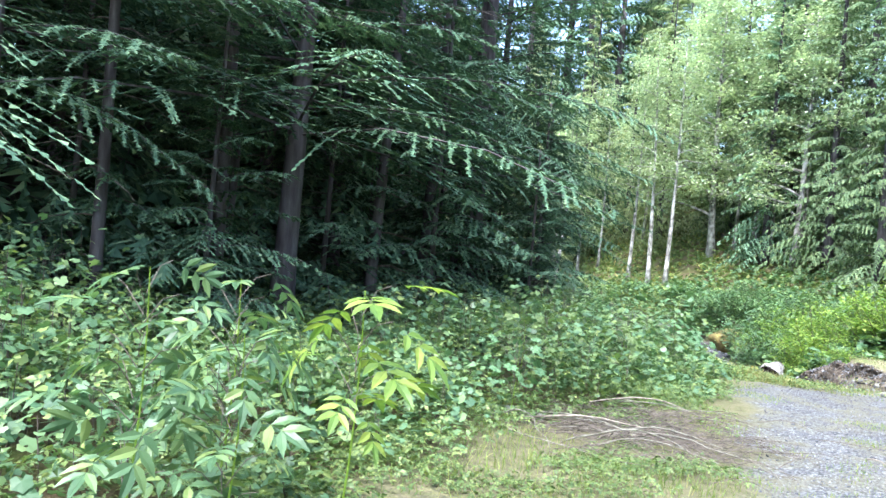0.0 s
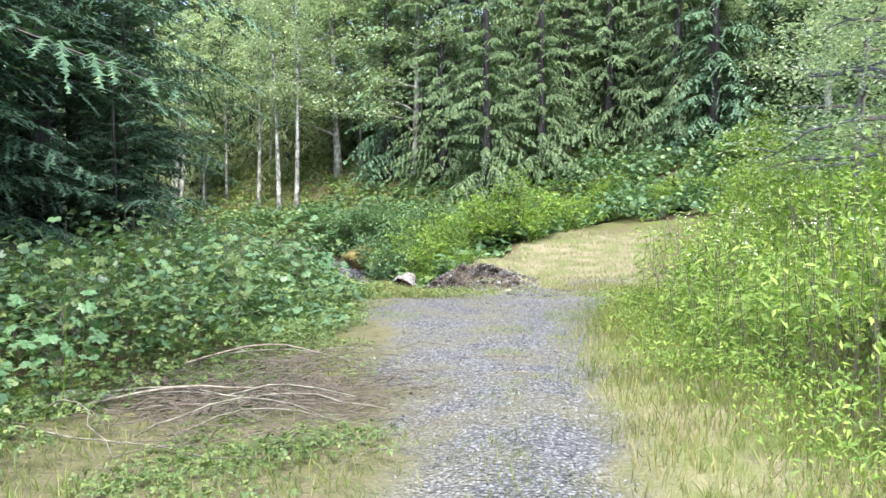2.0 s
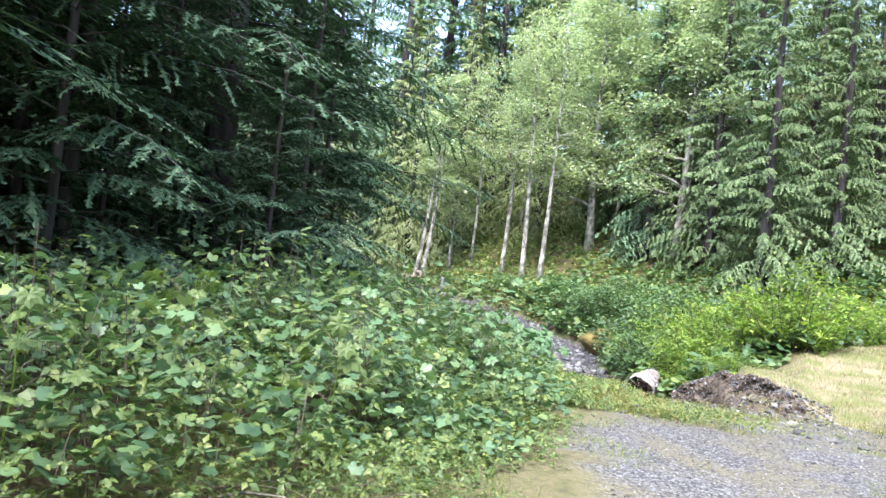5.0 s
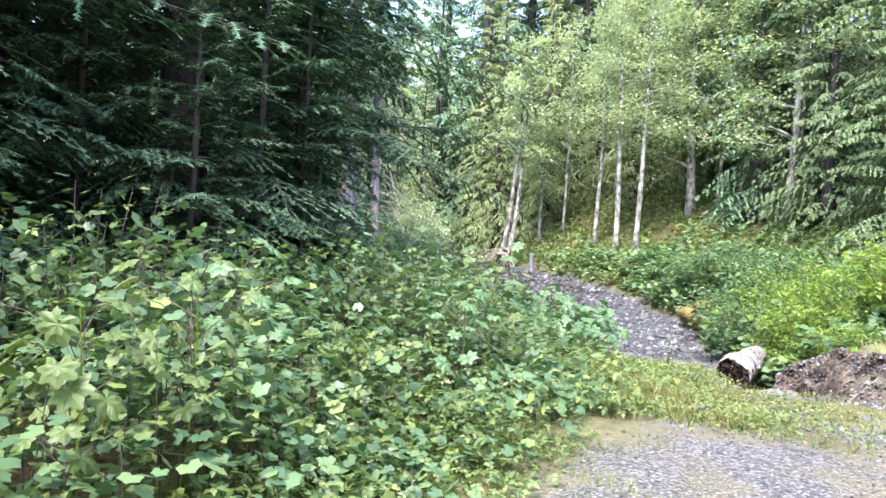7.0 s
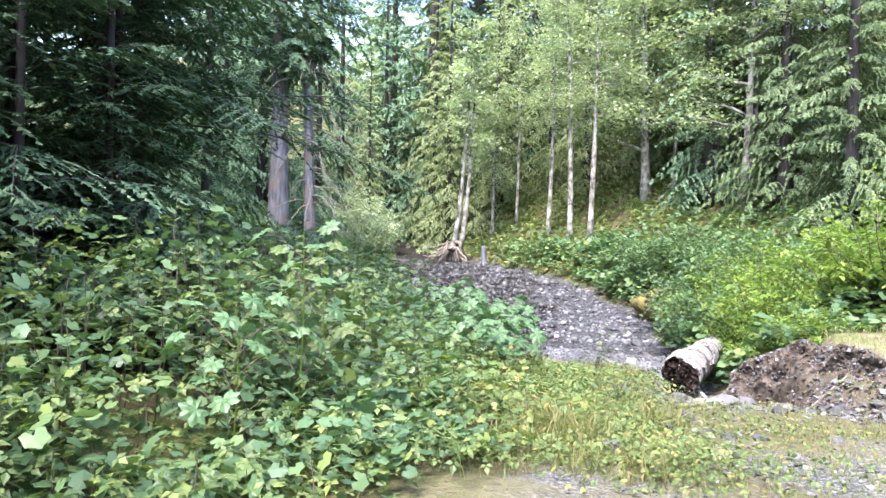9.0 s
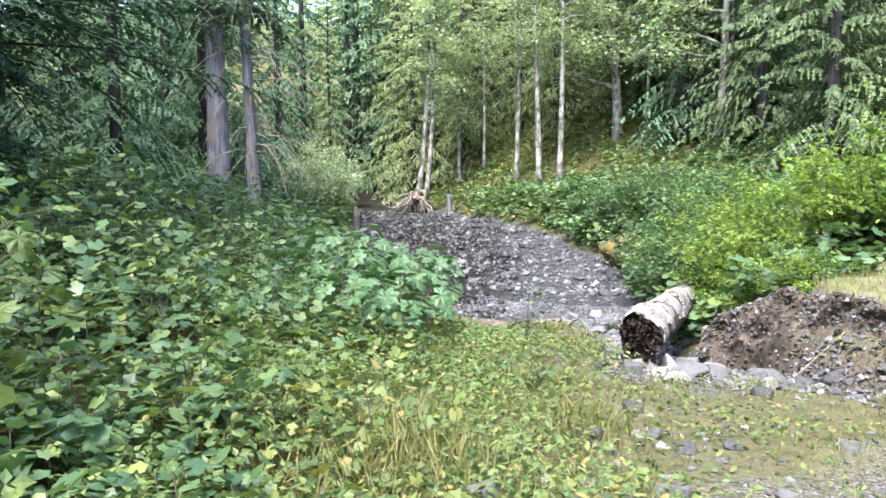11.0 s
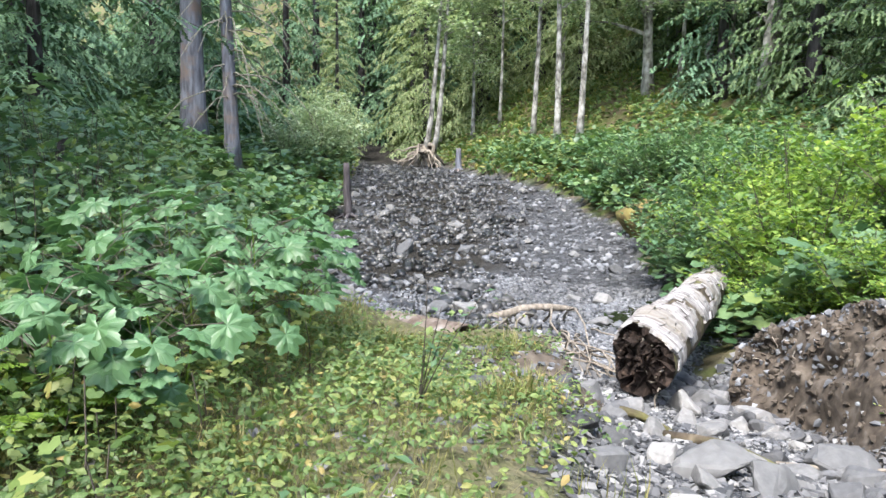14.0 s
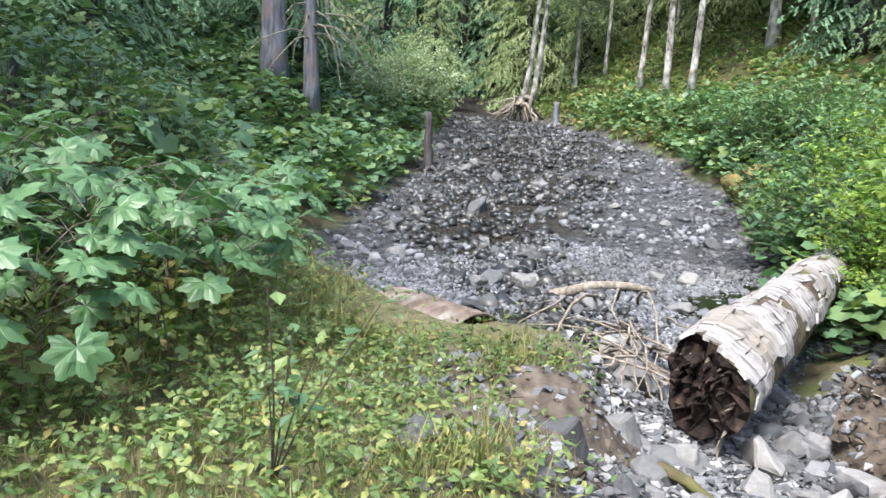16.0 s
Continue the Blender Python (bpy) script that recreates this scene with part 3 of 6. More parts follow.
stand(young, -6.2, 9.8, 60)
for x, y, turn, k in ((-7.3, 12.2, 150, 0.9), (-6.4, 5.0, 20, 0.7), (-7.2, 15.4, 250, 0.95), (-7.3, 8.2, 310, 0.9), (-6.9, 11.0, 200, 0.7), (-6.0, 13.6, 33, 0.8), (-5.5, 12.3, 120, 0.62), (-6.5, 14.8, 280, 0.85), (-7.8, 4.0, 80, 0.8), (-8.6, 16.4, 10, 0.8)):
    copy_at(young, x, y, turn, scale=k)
DEEPER = ((-11.5, 5.4, 20, 0.75), (-10.0, 0.2, 280, 0.7), (-13.5, 13.2, 160, 0.8), (-15.5, 8.5, 70, 0.85), (-12.4, 9.0, 10, 0.7), (-10.8, 7.0, 90, 0.65), (-13.0, 2.0, 50, 0.8), (-16.5, 14.0, 60, 0.8), (-17, 4, 0, 0.9), (-9.3, 8.6, 130, 0.6), (-9.6, 2.2, 220, 0.62), (-11.2, 11.4, 200, 0.72), (-12.6, 16.6, 310, 0.75), (-14.6, 11.0, 250, 0.85), (-18.5, 10.5, 20, 1.0))

# bare lower stems inside the dark stand
def bare_stem(seed, tall, girth, twigs):
    rng = np.random.default_rng(seed)
    e = thing("bare_conifer", "slender brown conifer stem with dead twigs", "tree", "bare stems in the dark stand")
    mesh_object("trunk", *tube(trunk_points(rng, tall, (rng.normal(0, 0.02), rng.normal(0, 0.02)), 0.1), flare(9, girth, 0.03), 8), BARK_DARK, e, True)
    many = []
    for _ in range(twigs):
        z, a, ln = rng.uniform(0.6, tall * 0.8), rng.uniform(0, 6.28), rng.uniform(0.4, 1.6)
        s = np.linspace(0, 1, 5)
        p = np.stack([np.cos(a) * ln * s, np.sin(a) * ln * s, z + ln * (0.15 * s - 0.4 * s ** 2)], -1) + rng.normal(0, 0.03, (5, 3))
        many.append(tube(p, np.linspace(0.014, 0.003, 5), 4, False))
    tagged(mesh_object("twig_tangle", *join(many), TWIG, e), kind="stuff")
    return e


stem = bare_stem(5, 12, 0.10, 46)
stand(stem, -6.9, 5.6, 10)
for i, (x, y) in enumerate(((-7.0, 3.9), (-7.2, 2.6), (-8.3, 6.9), (-6.6, 8.6), (-6.8, 10.4), (-9.0, 4.4), (-9.4, 7.6), (-8.7, 11.2), (-7.9, 1.0), (-10.8, 3.0), (-9.9, 12.6), (-11.6, 11.2), (-9.2, 15.4), (-11.0, 16.4), (-14.6, 20.5), (-12.6, 15.0))):
    copy_at(stem, x, y, 47 * i, scale=0.85 + 0.05 * (i % 6))

# forest conifers farther off
far_a = conifer(21, 24, 0.28, 0.8, 4.0, 176, 15, 4, 0.52, 0.10, NEEDLE, "tall conifer with drooping grey-green boughs", "conifers on the far slope", thick=0.20, hang=1.3)
stand(far_a, -1.6, 46, 0)
far_b = conifer(22, 21, 0.24, 0.4, 3.4, 150, 13, 5, 0.66, 0.095, NEEDLE_GOLD, "conifer with hanging yellowish-green boughs", "yellowish conifers behind the birches")
stand(far_b, -27.5, 57, 0)
far_c = conifer(23, 27, 0.32, 1.0, 4.3, 124, 12, 5, 0.55, 0.125, NEEDLE_MID, "tall dark blue-green conifer", "dark conifers on the far slope")
stand(far_c, -38, 64, 0)
for i, (x, y, k) in enumerate(((1.6, 47, 0.9), (-4.6, 49.5, 1.0), (3.2, 51, 1.1), (-7.5, 54, 1.05), (5.8, 49.5, 1.15), (9.4, 47, 1.1), (13.5, 50, 1.2), (17, 45, 1.15), (0.2, 55, 1.2), (-11.8, 57, 1.0), (20, 39, 1.0), (13.8, 56, 1.2), (7.5, 57, 1.3), (19.5, 52, 1.2))):
    copy_at(far_a, x, y, 61 * i, scale=k)
for i, (x, y, k) in enumerate(((-24.2, 58, 0.9), (-30.5, 60, 1.1), (-21, 60, 0.85), (-17.6, 58, 0.95), (-26, 63, 1.2), (-14.2, 60, 1.1), (-33, 55, 0.7), (-20.5, 66, 1.2))):
    copy_at(far_b, x, y, 71 * i, scale=k)
for i, (x, y, k) in enumerate(((-40, 68, 1.5), (-23, 70, 1.55), (-28.2, 66, 1.6), (-34, 65, 1.6), (-31.5, 68.5, 1.75), (-25.5, 67, 1.5), (-44, 52, 1.3), (-31, 74, 1.7), (-26, 76, 1.7), (-37, 72, 1.6), (-20, 74, 1.6), (-28, 82, 1.5), (-14, 78, 1.4), (-42, 60, 1.0), (-34.5, 68, 1.1), (-46, 68, 1.2), (-29, 72, 1.2), (-39, 75, 1.3), (-27, 38, 0.95), (-29.5, 33.5, 1.0), (-24.6, 29.5, 0.9), (-34, 42, 1.1),
                                (-20.5, 24.5, 0.85), (-18.8, 19.0, 0.9), (-26, 22, 1.0), (-30.5, 27, 1.1), (11, 44.8, 0.9), (15, 47.5, 1.0), (8, 52, 1.1), (22, 47, 1.1), (-3.2, 53, 1.1), (1.8, 60, 1.2), (-9.5, 62, 1.1), (25, 34, 1.0), (26, 26, 1.0), (-17, 25.5, 0.55), (-41, 47, 1.2), (-8.5, 51.5, 0.8))):
    copy_at(far_c, x, y, 83 * i, scale=k)

deep = conifer(24, 20, 0.2, 0.5, 4.2, 92, 11, 5, 0.5, 0.18, NEEDLE_SHADED, "dark conifer deep in the stand", "dark conifers beside the drive")
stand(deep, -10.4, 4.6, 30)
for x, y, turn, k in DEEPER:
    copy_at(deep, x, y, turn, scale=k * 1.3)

# ---- broadleaved trees ----
def leafy(rng, spots, each, radius, size, flat=0.5):
    """Leaves round many spots."""
    c = np.repeat(spots, each, 0) + rng.normal(0, radius, (len(spots) * each, 3)) * (1, 1, 0.7)
    n = len(c)
    a = rng.uniform(0, 2 * np.pi, n)
    w = np.stack([np.cos(a), np.sin(a), rng.normal(-0.25, flat, n)], -1)
    w /= np.linalg.norm(w, axis=1)[:, None]
    ln = size * rng.uniform(0.6, 1.35, n)
    return diamonds(c, w, ln, ln * 0.72, 0.10)


def limb_set(rng, path, count, first, reach, up, girth):
    """Limbs from a trunk path, and the spots on them that carry leaves."""
    pieces, spots = [], []
    for i in range(count):
        s = first + (1 - first) * (i + rng.uniform(0, 1)) / count
        o = np.array([np.interp(s, np.linspace(0, 1, len(path)), path[:, k]) for k in range(3)])
        a, ln = i * 2.399 + rng.normal(0, 0.4), reach * (1.15 - 0.7 * s) * rng.uniform(0.6, 1.2)
        k = np.linspace(0, 1, 6)
        p = o + np.stack([np.cos(a) * ln * k, np.sin(a) * ln * k, ln * (up * k - 0.25 * k ** 2)], -1) + np.cumsum(rng.normal(0, 0.03 * ln, (6, 3)), 0) * (k > 0)[:, None]
        pieces.append(tube(p, np.linspace(girth * (1.1 - 0.7 * s), 0.006, 6), 5, False))
        spots.append(p[2:])
        for j in range(3):
            b, q = a + rng.normal(0, 0.9), p[rng.integers(2, 5)]
            p2 = q + np.stack([np.cos(b) * k, np.sin(b) * k, 0.35 * k - 0.3 * k ** 2], -1)[:4] * ln * 0.45
            pieces.append(tube(p2, np.linspace(girth * 0.3, 0.004, 4), 4, False))
            spots.append(p2[1:])
    return pieces, np.concatenate(spots)


def broadleaf(seed, tall, girth, lean, first, limbs, reach, up, each, radius, size, bark, leaf, name, label, group):
    rng = np.random.default_rng(seed)
    e = thing(name, label, "tree", group)
    path = trunk_points(rng, tall, lean, 0.12, 12)
    mesh_object("trunk", *tube(path, flare(12, girth, 0.02), 9), bark, e, True)
    pieces, spots = limb_set(rng, path, limbs, first, reach, up, girth * 0.45)
    tagged(mesh_object("branchwork", *join(pieces), bark, e), kind="stuff")
    mesh_object("crown", *leafy(rng, spots, each, radius, size), leaf, e)
    return e


ALDERS = "pale slender trees by the creek"
# name, place, height, girth, lean
SLIM = ((-14.2, 49.5, 17, 0.16, (0.012, 0.0)), (-15.5, 50.0, 16, 0.17, (-0.035, 0.0)), (-17.4, 51.3, 16, 0.14, (0.012, 0.01)),
        (-21.0, 54.6, 14, 0.10, (-0.005, 0.0)), (-22.6, 54.4, 9, 0.13, (-0.03, 0.0)), (-26.4, 57.0, 13, 0.09, (0.0, 0.0)), (-11.0, 54.0, 15, 0.12, (0.02, 0.0)),
        (-8.2, 52.0, 14, 0.13, (-0.03, 0.0)), (-6.4, 51.2, 14, 0.14, (0.02, 0.0)), (-12.6, 57.5, 16, 0.12, (-0.02, 0.0)), (-18.8, 58.0, 17, 0.12, (0.0, 0.0)))
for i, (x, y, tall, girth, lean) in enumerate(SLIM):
    b = broadleaf(60 + i, tall, girth, lean, 0.40, 22, 2.2, 0.35, 12, 0.42, 0.17, BARK_PALE, LEAF_HAZED, "alder_tree", "slender pale-barked alder with a thin high crown", ALDERS)
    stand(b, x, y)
b = broadleaf(71, 15, 0.22, (0.02, 0), 0.16, 28, 3.2, 0.5, 24, 0.5, 0.20, BARK_PALE, LEAF_HAZED, "alder_tree", "pale alder with a full light-green crown", "light-green trees on the slope")
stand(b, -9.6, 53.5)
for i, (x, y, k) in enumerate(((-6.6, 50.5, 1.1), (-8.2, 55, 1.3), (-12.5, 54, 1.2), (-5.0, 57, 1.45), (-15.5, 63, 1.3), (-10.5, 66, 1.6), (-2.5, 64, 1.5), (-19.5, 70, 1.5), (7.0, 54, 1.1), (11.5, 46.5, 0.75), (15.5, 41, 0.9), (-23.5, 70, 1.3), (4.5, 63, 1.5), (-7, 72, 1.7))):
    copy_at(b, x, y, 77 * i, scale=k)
b = broadleaf(72, 9, 0.14, (-0.08, -0.02), 0.16, 26, 2.7, 0.2, 26, 0.36, 0.10, BARK_GREY, LEAF_HAZED, "alder_tree", "leaning roadside alder with hanging light-green leaves", "alders beside the drive")
stand(b, 7.6, 15.4)
for x, y, turn, k in ((9.6, 19.5, 80, 1.1), (8.6, 11.2, 200, 1.0), (10.5, 25, 150, 1.15), (11.6, 15, 20, 1.2), (10.2, 7, 250, 1.1)):
    copy_at(b, x, y, turn, scale=k)

# the old spruce and its neighbour with dead hanging twigs
def grey_spruce(seed, tall, girth, lean, low, reach, boughs, label):
    rng = np.random.default_rng(seed)
    e = thing("spruce_tree", label, "tree", "grey trunks on the creek bank")
    mesh_object("trunk", *tube(trunk_points(rng, tall, lean, 0.05, 16), flare(16, girth, 0.06), 14), BARK_GREY, e, True)
    leaf, sticks = conifer_crown(rng, tall, low, reach, boughs, 11, 5, 0.5, 0.22)
    tagged(mesh_object("branchwork", *sticks, TWIG, e), kind="stuff")
    mesh_object("crown", *leaf, NEEDLE_SHADED, e)
    return e, rng


e, _ = grey_spruce(81, 26, 0.44, (-0.012, 0), 8.0, 3.6, 70, "large old spruce with a straight grey-brown trunk")
stand(e, -22.6, 34.5)
e, rng = grey_spruce(82, 20, 0.26, (-0.05, 0), 9.5, 2.4, 40, "grey spruce trunk with dead lichened twigs hanging")
stand(e, -21.2, 35.0)
many = []
for i in range(60):
    z, a, ln = rng.uniform(2.6, 9.0), rng.normal(-0.2, 1.0), rng.uniform(1.0, 3.2)
    s = np.linspace(0, 1, 7)
    p = np.stack([np.cos(a) * ln * s ** 0.8 - 0.05 * z, np.sin(a) * ln * s, z + ln * (0.25 * s - 0.95 * s ** 2)], -1) + np.cumsum(rng.normal(0, 0.05, (7, 3)), 0)
    many.append(tube(p, np.linspace(0.03, 0.008, 7), 4, False))
tagged(mesh_object("twig_tangle", *join(many), LICHEN, e), kind="stuff")

# ---- leaning pair of stems on a washed-out root mass ----
rng = np.random.default_rng(90)
e = thing("leaning_alder", "two leaning white stems on a washed-out root mass", "tree", at=(-23.2, 50.4, float(height(-23.2, 50.4)) + 0.25))
for k, (dx, lean) in enumerate(((-0.15, 0.075), (0.25, 0.095))):
    s = np.linspace(0, 1, 14)
    p = np.stack([dx + 1.6 * s ** 0.6 - 0.25 * s - 0.2 * k * s, 0.2 * k + 0 * s, 0.2 + 14 * s], -1)
    mesh_object("trunk", *tube(p, flare(14, 0.15, 0.02), 9), BARK_PALE, e, True)
    pieces, spots = limb_set(rng, p, 14, 0.45, 1.9, 0.35, 0.06)
    tagged(mesh_object("branchwork", *join(pieces), BARK_PALE, e), kind="stuff")
    mesh_object("crown", *leafy(rng, spots, 8, 0.33, 0.24), LEAF_HAZED, e)
many = []
for i in range(34):
    a, ln = rng.uniform(0, 6.28), rng.uniform(0.7, 2.1)
    s = np.linspace(0, 1, 6)
    p = np.stack([np.cos(a) * ln * s - 0.4 * s, 0.7 * np.sin(a) * ln * s, rng.uniform(0.3, 0.8) - 0.9 * s ** rng.uniform(0.8, 2.2)], -1) + np.cumsum(rng.normal(0, 0.11, (6, 3)), 0)
    mesh_object("root", *tube(p, np.linspace(0.15, 0.03, 6) * rng.uniform(0.4, 1.1), 6), DEAD, e, True)

# ---- far woods ----
def far_woods():
    rng = np.random.default_rng(101)
    pieces_n, pieces_l = [], []
    variants = [conifer_crown(np.random.default_rng(110 + i), 24, 1.5, 4.2, 30, 6, 3, 0.5, 0.5, 0.42, False)[0] for i in range(3)]
    soft = []
    for i in range(2):
        r = np.random.default_rng(120 + i)
        spots = r.normal(0, 1, (70, 3))
        spots = spots / np.linalg.norm(spots, axis=1)[:, None] * (3.6, 3.6, 6) * r.uniform(0.4, 1, 70)[:, None] + (0, 0, 10)
        soft.append(leafy(r, spots, 9, 0.8, 0.7))
    count = 0
    while count < 240:
        x, y = rng.uniform(-130, 70), rng.uniform(-40, 150)
        far_side = y > 66 + 0.15 * abs(x + 10) or x < -45 or x > 30 or (y < -8 and abs(x) > 7)
        if not far_side or (abs(x) < 7 and y < 60):
            continue
        z = float(height(x, y)) - 0.3
        m = turned(rng, 1, 0.03, rng.uniform(0.9, 1.6))
        p = np.array([[x, y, z]])
        if rng.uniform() < 0.68:
            pieces_n.append(spread(*variants[count % 3], m, p))
        else:
            pieces_l.append(spread(*soft[count % 2], m, p))
        count += 1
    tagged(mesh_object("far_conifers", *join(pieces_n), NEEDLE), "distant conifer forest covering the hillside", "forest", kind="stuff")
    tagged(mesh_object("far_broadleaves", *join(pieces_l), LEAF_HAZED), "distant light-green broadleaved trees among conifers", "forest", kind="stuff")


far_woods()

# ---- undergrowth ----
def lobed_leaf():
    """A broad leaf of five pointed lobes, cupped along its veins."""
    a = np.radians([-150, -112, -84, -54, -27, 0, 27, 54, 84, 112, 150])
    r = np.array([0.62, 0.84, 0.74, 0.97, 0.83, 1.06, 0.83, 0.97, 0.74, 0.84, 0.62])
    v = np.concatenate([[[0, 0.12, -0.03]], np.stack([np.sin(a) * r * 0.92, 0.12 + np.cos(a) * r * 0.9, -0.17 * r ** 2 + np.where(np.arange(11) % 2, 0.06, 0.0)], -1)])
    return v, np.array([[0, i + 1, i] for i in range(1, 11)])


def large_leaf():
    """A large toothed leaf of seven pointed lobes with shallow bays and raised veins."""
    n = 57
    a = np.radians(np.linspace(-162, 162, n))
    near = np.abs((np.degrees(a) + 24) % 48 - 24) / 24
    r = (1.0 - 0.34 * near ** 0.8) * (1 - 0.36 * (np.abs(a) / np.pi) ** 1.4) * np.where(np.arange(n) % 2, 1.0, 0.94)
    ring = np.stack([np.sin(a) * r, 0.12 + np.cos(a) * r * 0.92, -0.20 * r ** 2 - 0.05 * near], -1)
    inner = np.stack([np.sin(a) * r * 0.5, 0.12 + np.cos(a) * r * 0.46, 0.03 - 0.06 * near], -1)
    v = np.concatenate([[[0, 0.12, -0.02]], inner, ring])
    f = []
    for i in range(1, n):
        f += [[0, i + 1, i], [i, i + 1, i + n + 1], [i, i + n + 1, i + n]]
    return v, np.array(f)


def three_leaf():
    """A smaller leaf of three lobes, for the mass of the undergrowth."""
    a = np.radians([-125, -62, -30, 0, 30, 62, 125])
    r = np.array([0.40, 0.72, 0.66, 1.0, 0.66, 0.72, 0.40])
    v = np.concatenate([[[0, 0.15, 0.06]], np.stack([np.sin(a) * r * 0.8, 0.15 + np.cos(a) * r * 0.85, -0.2 * r ** 2], -1)])
    return v, np.array([[0, i + 1, i] for i in range(1, 7)])


def trio_leaf():
    """Three pointed leaflets on one stalk, each folded along its midrib."""
    v, f = [], []
    for deg, ln, start in ((-78, 0.62, 0.22), (0, 0.80, 0.36), (78, 0.62, 0.22)):
        a = math.radians(deg)
        along, across = np.array([math.sin(a), math.cos(a)]), np.array([math.cos(a), -math.sin(a)])
        k = len(v)
        for q, w, drop in ((0.0, 0.0, 0.0), (0.4, 0.32, 0.04), (1.0, 0.0, -0.2), (0.4, -0.32, 0.04), (0.42, 0.0, -0.03)):
            p = along * q * ln + across * w * ln
            v.append([p[0], start + p[1], drop * ln])
        f += [[k + 4, k + 1, k], [k + 4, k + 2, k + 1], [k + 4, k + 3, k + 2], [k + 4, k, k + 3]]
    return np.array(v), np.array(f)


def pinnate_leaf():
    """Seven long pointed leaflets along one stalk."""
    v, f = [], []
    for sgn, at, ln, deg in ((1, 0.25, 0.36, 62), (-1, 0.25, 0.36, 62), (1, 0.45, 0.42, 56), (-1, 0.45, 0.42, 56), (1, 0.63, 0.40, 46), (-1, 0.63, 0.40, 46), (1, 0.66, 0.44, 0)):
        a = math.radians(deg) * sgn
        along, across = np.array([math.sin(a), math.cos(a)]), np.array([math.cos(a), -math.sin(a)])
        k = len(v)
        for q, w, up in ((0, 0, 0), (0.3, 0.17, 0.03), (0.65, 0.14, 0.0), (1, 0, -0.12), (0.65, -0.14, 0.0), (0.3, -0.17, 0.03), (0.45, 0, -0.03)):
            p = along * q * ln + across * w * ln
            v.append([p[0], at + p[1], up * ln - 0.16 * (at + p[1]) ** 2])
        f += [[k + 6, k + (i + 1) % 6, k + i] for i in range(6)]
    v += [[0.006, 0, 0], [-0.006, 0, 0], [0.004, 0.7, -0.08], [-0.004, 0.7, -0.08]]
    f += [[len(v) - 4, len(v) - 2, len(v) - 3], [len(v) - 3, len(v) - 2, len(v) - 1]]
    return np.array(v), np.array(f)


def narrow_leaf():
    v = np.array([[0, 0, 0], [0.16, 0.42, 0.0], [0, 1, -0.18], [-0.16, 0.42, 0.0], [0, 0.45, -0.05]])
    return v, np.array([[4, 1, 0], [4, 2, 1], [4, 3, 2], [4, 0, 3]])


def plain_leaf():
    v = np.array([[0, 0, 0], [0.28, 0.35, -0.03], [0.2, 0.75, -0.09], [0, 1, -0.16], [-0.2, 0.75, -0.09], [-0.28, 0.35, -0.03], [0, 0.5, 0.04]])
    return v, np.array([[6, i, (i + 1) % 6] for i in range(6)])[:, [0, 2, 1]]


def blade():
    v = np.array([[-0.02, 0, 0], [0.02, 0, 0], [-0.014, 0.08, 0.5], [0.014, 0.08, 0.5], [0, 0.36, 0.92]])
    return v, np.array([[0, 1, 3], [0, 3, 2], [2, 3, 4]])


def hull_rock(seed, flat=0.6, points=13):
    rng = np.random.default_rng(seed)
    bm = bmesh.new()
    for p in rng.uniform(-1, 1, (points, 3)):
        p = p / max(1.0, np.linalg.norm(p)) * (1, 0.8, flat)
        bm.verts.new(p)
    res = bmesh.ops.convex_hull(bm, input=bm.verts[:])
    bmesh.ops.delete(bm, geom=[g for g in res["geom_interior"] if isinstance(g, bmesh.types.BMVert)], context="VERTS")
    bmesh.ops.triangulate(bm, faces=bm.faces[:])
    bm.verts.index_update()
    v = np.array([q.co[:] for q in bm.verts])
    f = np.array([[q.index for q in face.verts] for face in bm.faces])
    bm.free()
    return v, f


def sample(rng, n, x0, x1, y0, y1, chance):
    x, y = rng.uniform(x0, x1, n), rng.uniform(y0, y1, n)
    keep = rng.uniform(0, 1, n) < chance(x, y)
    return x[keep], y[keep]


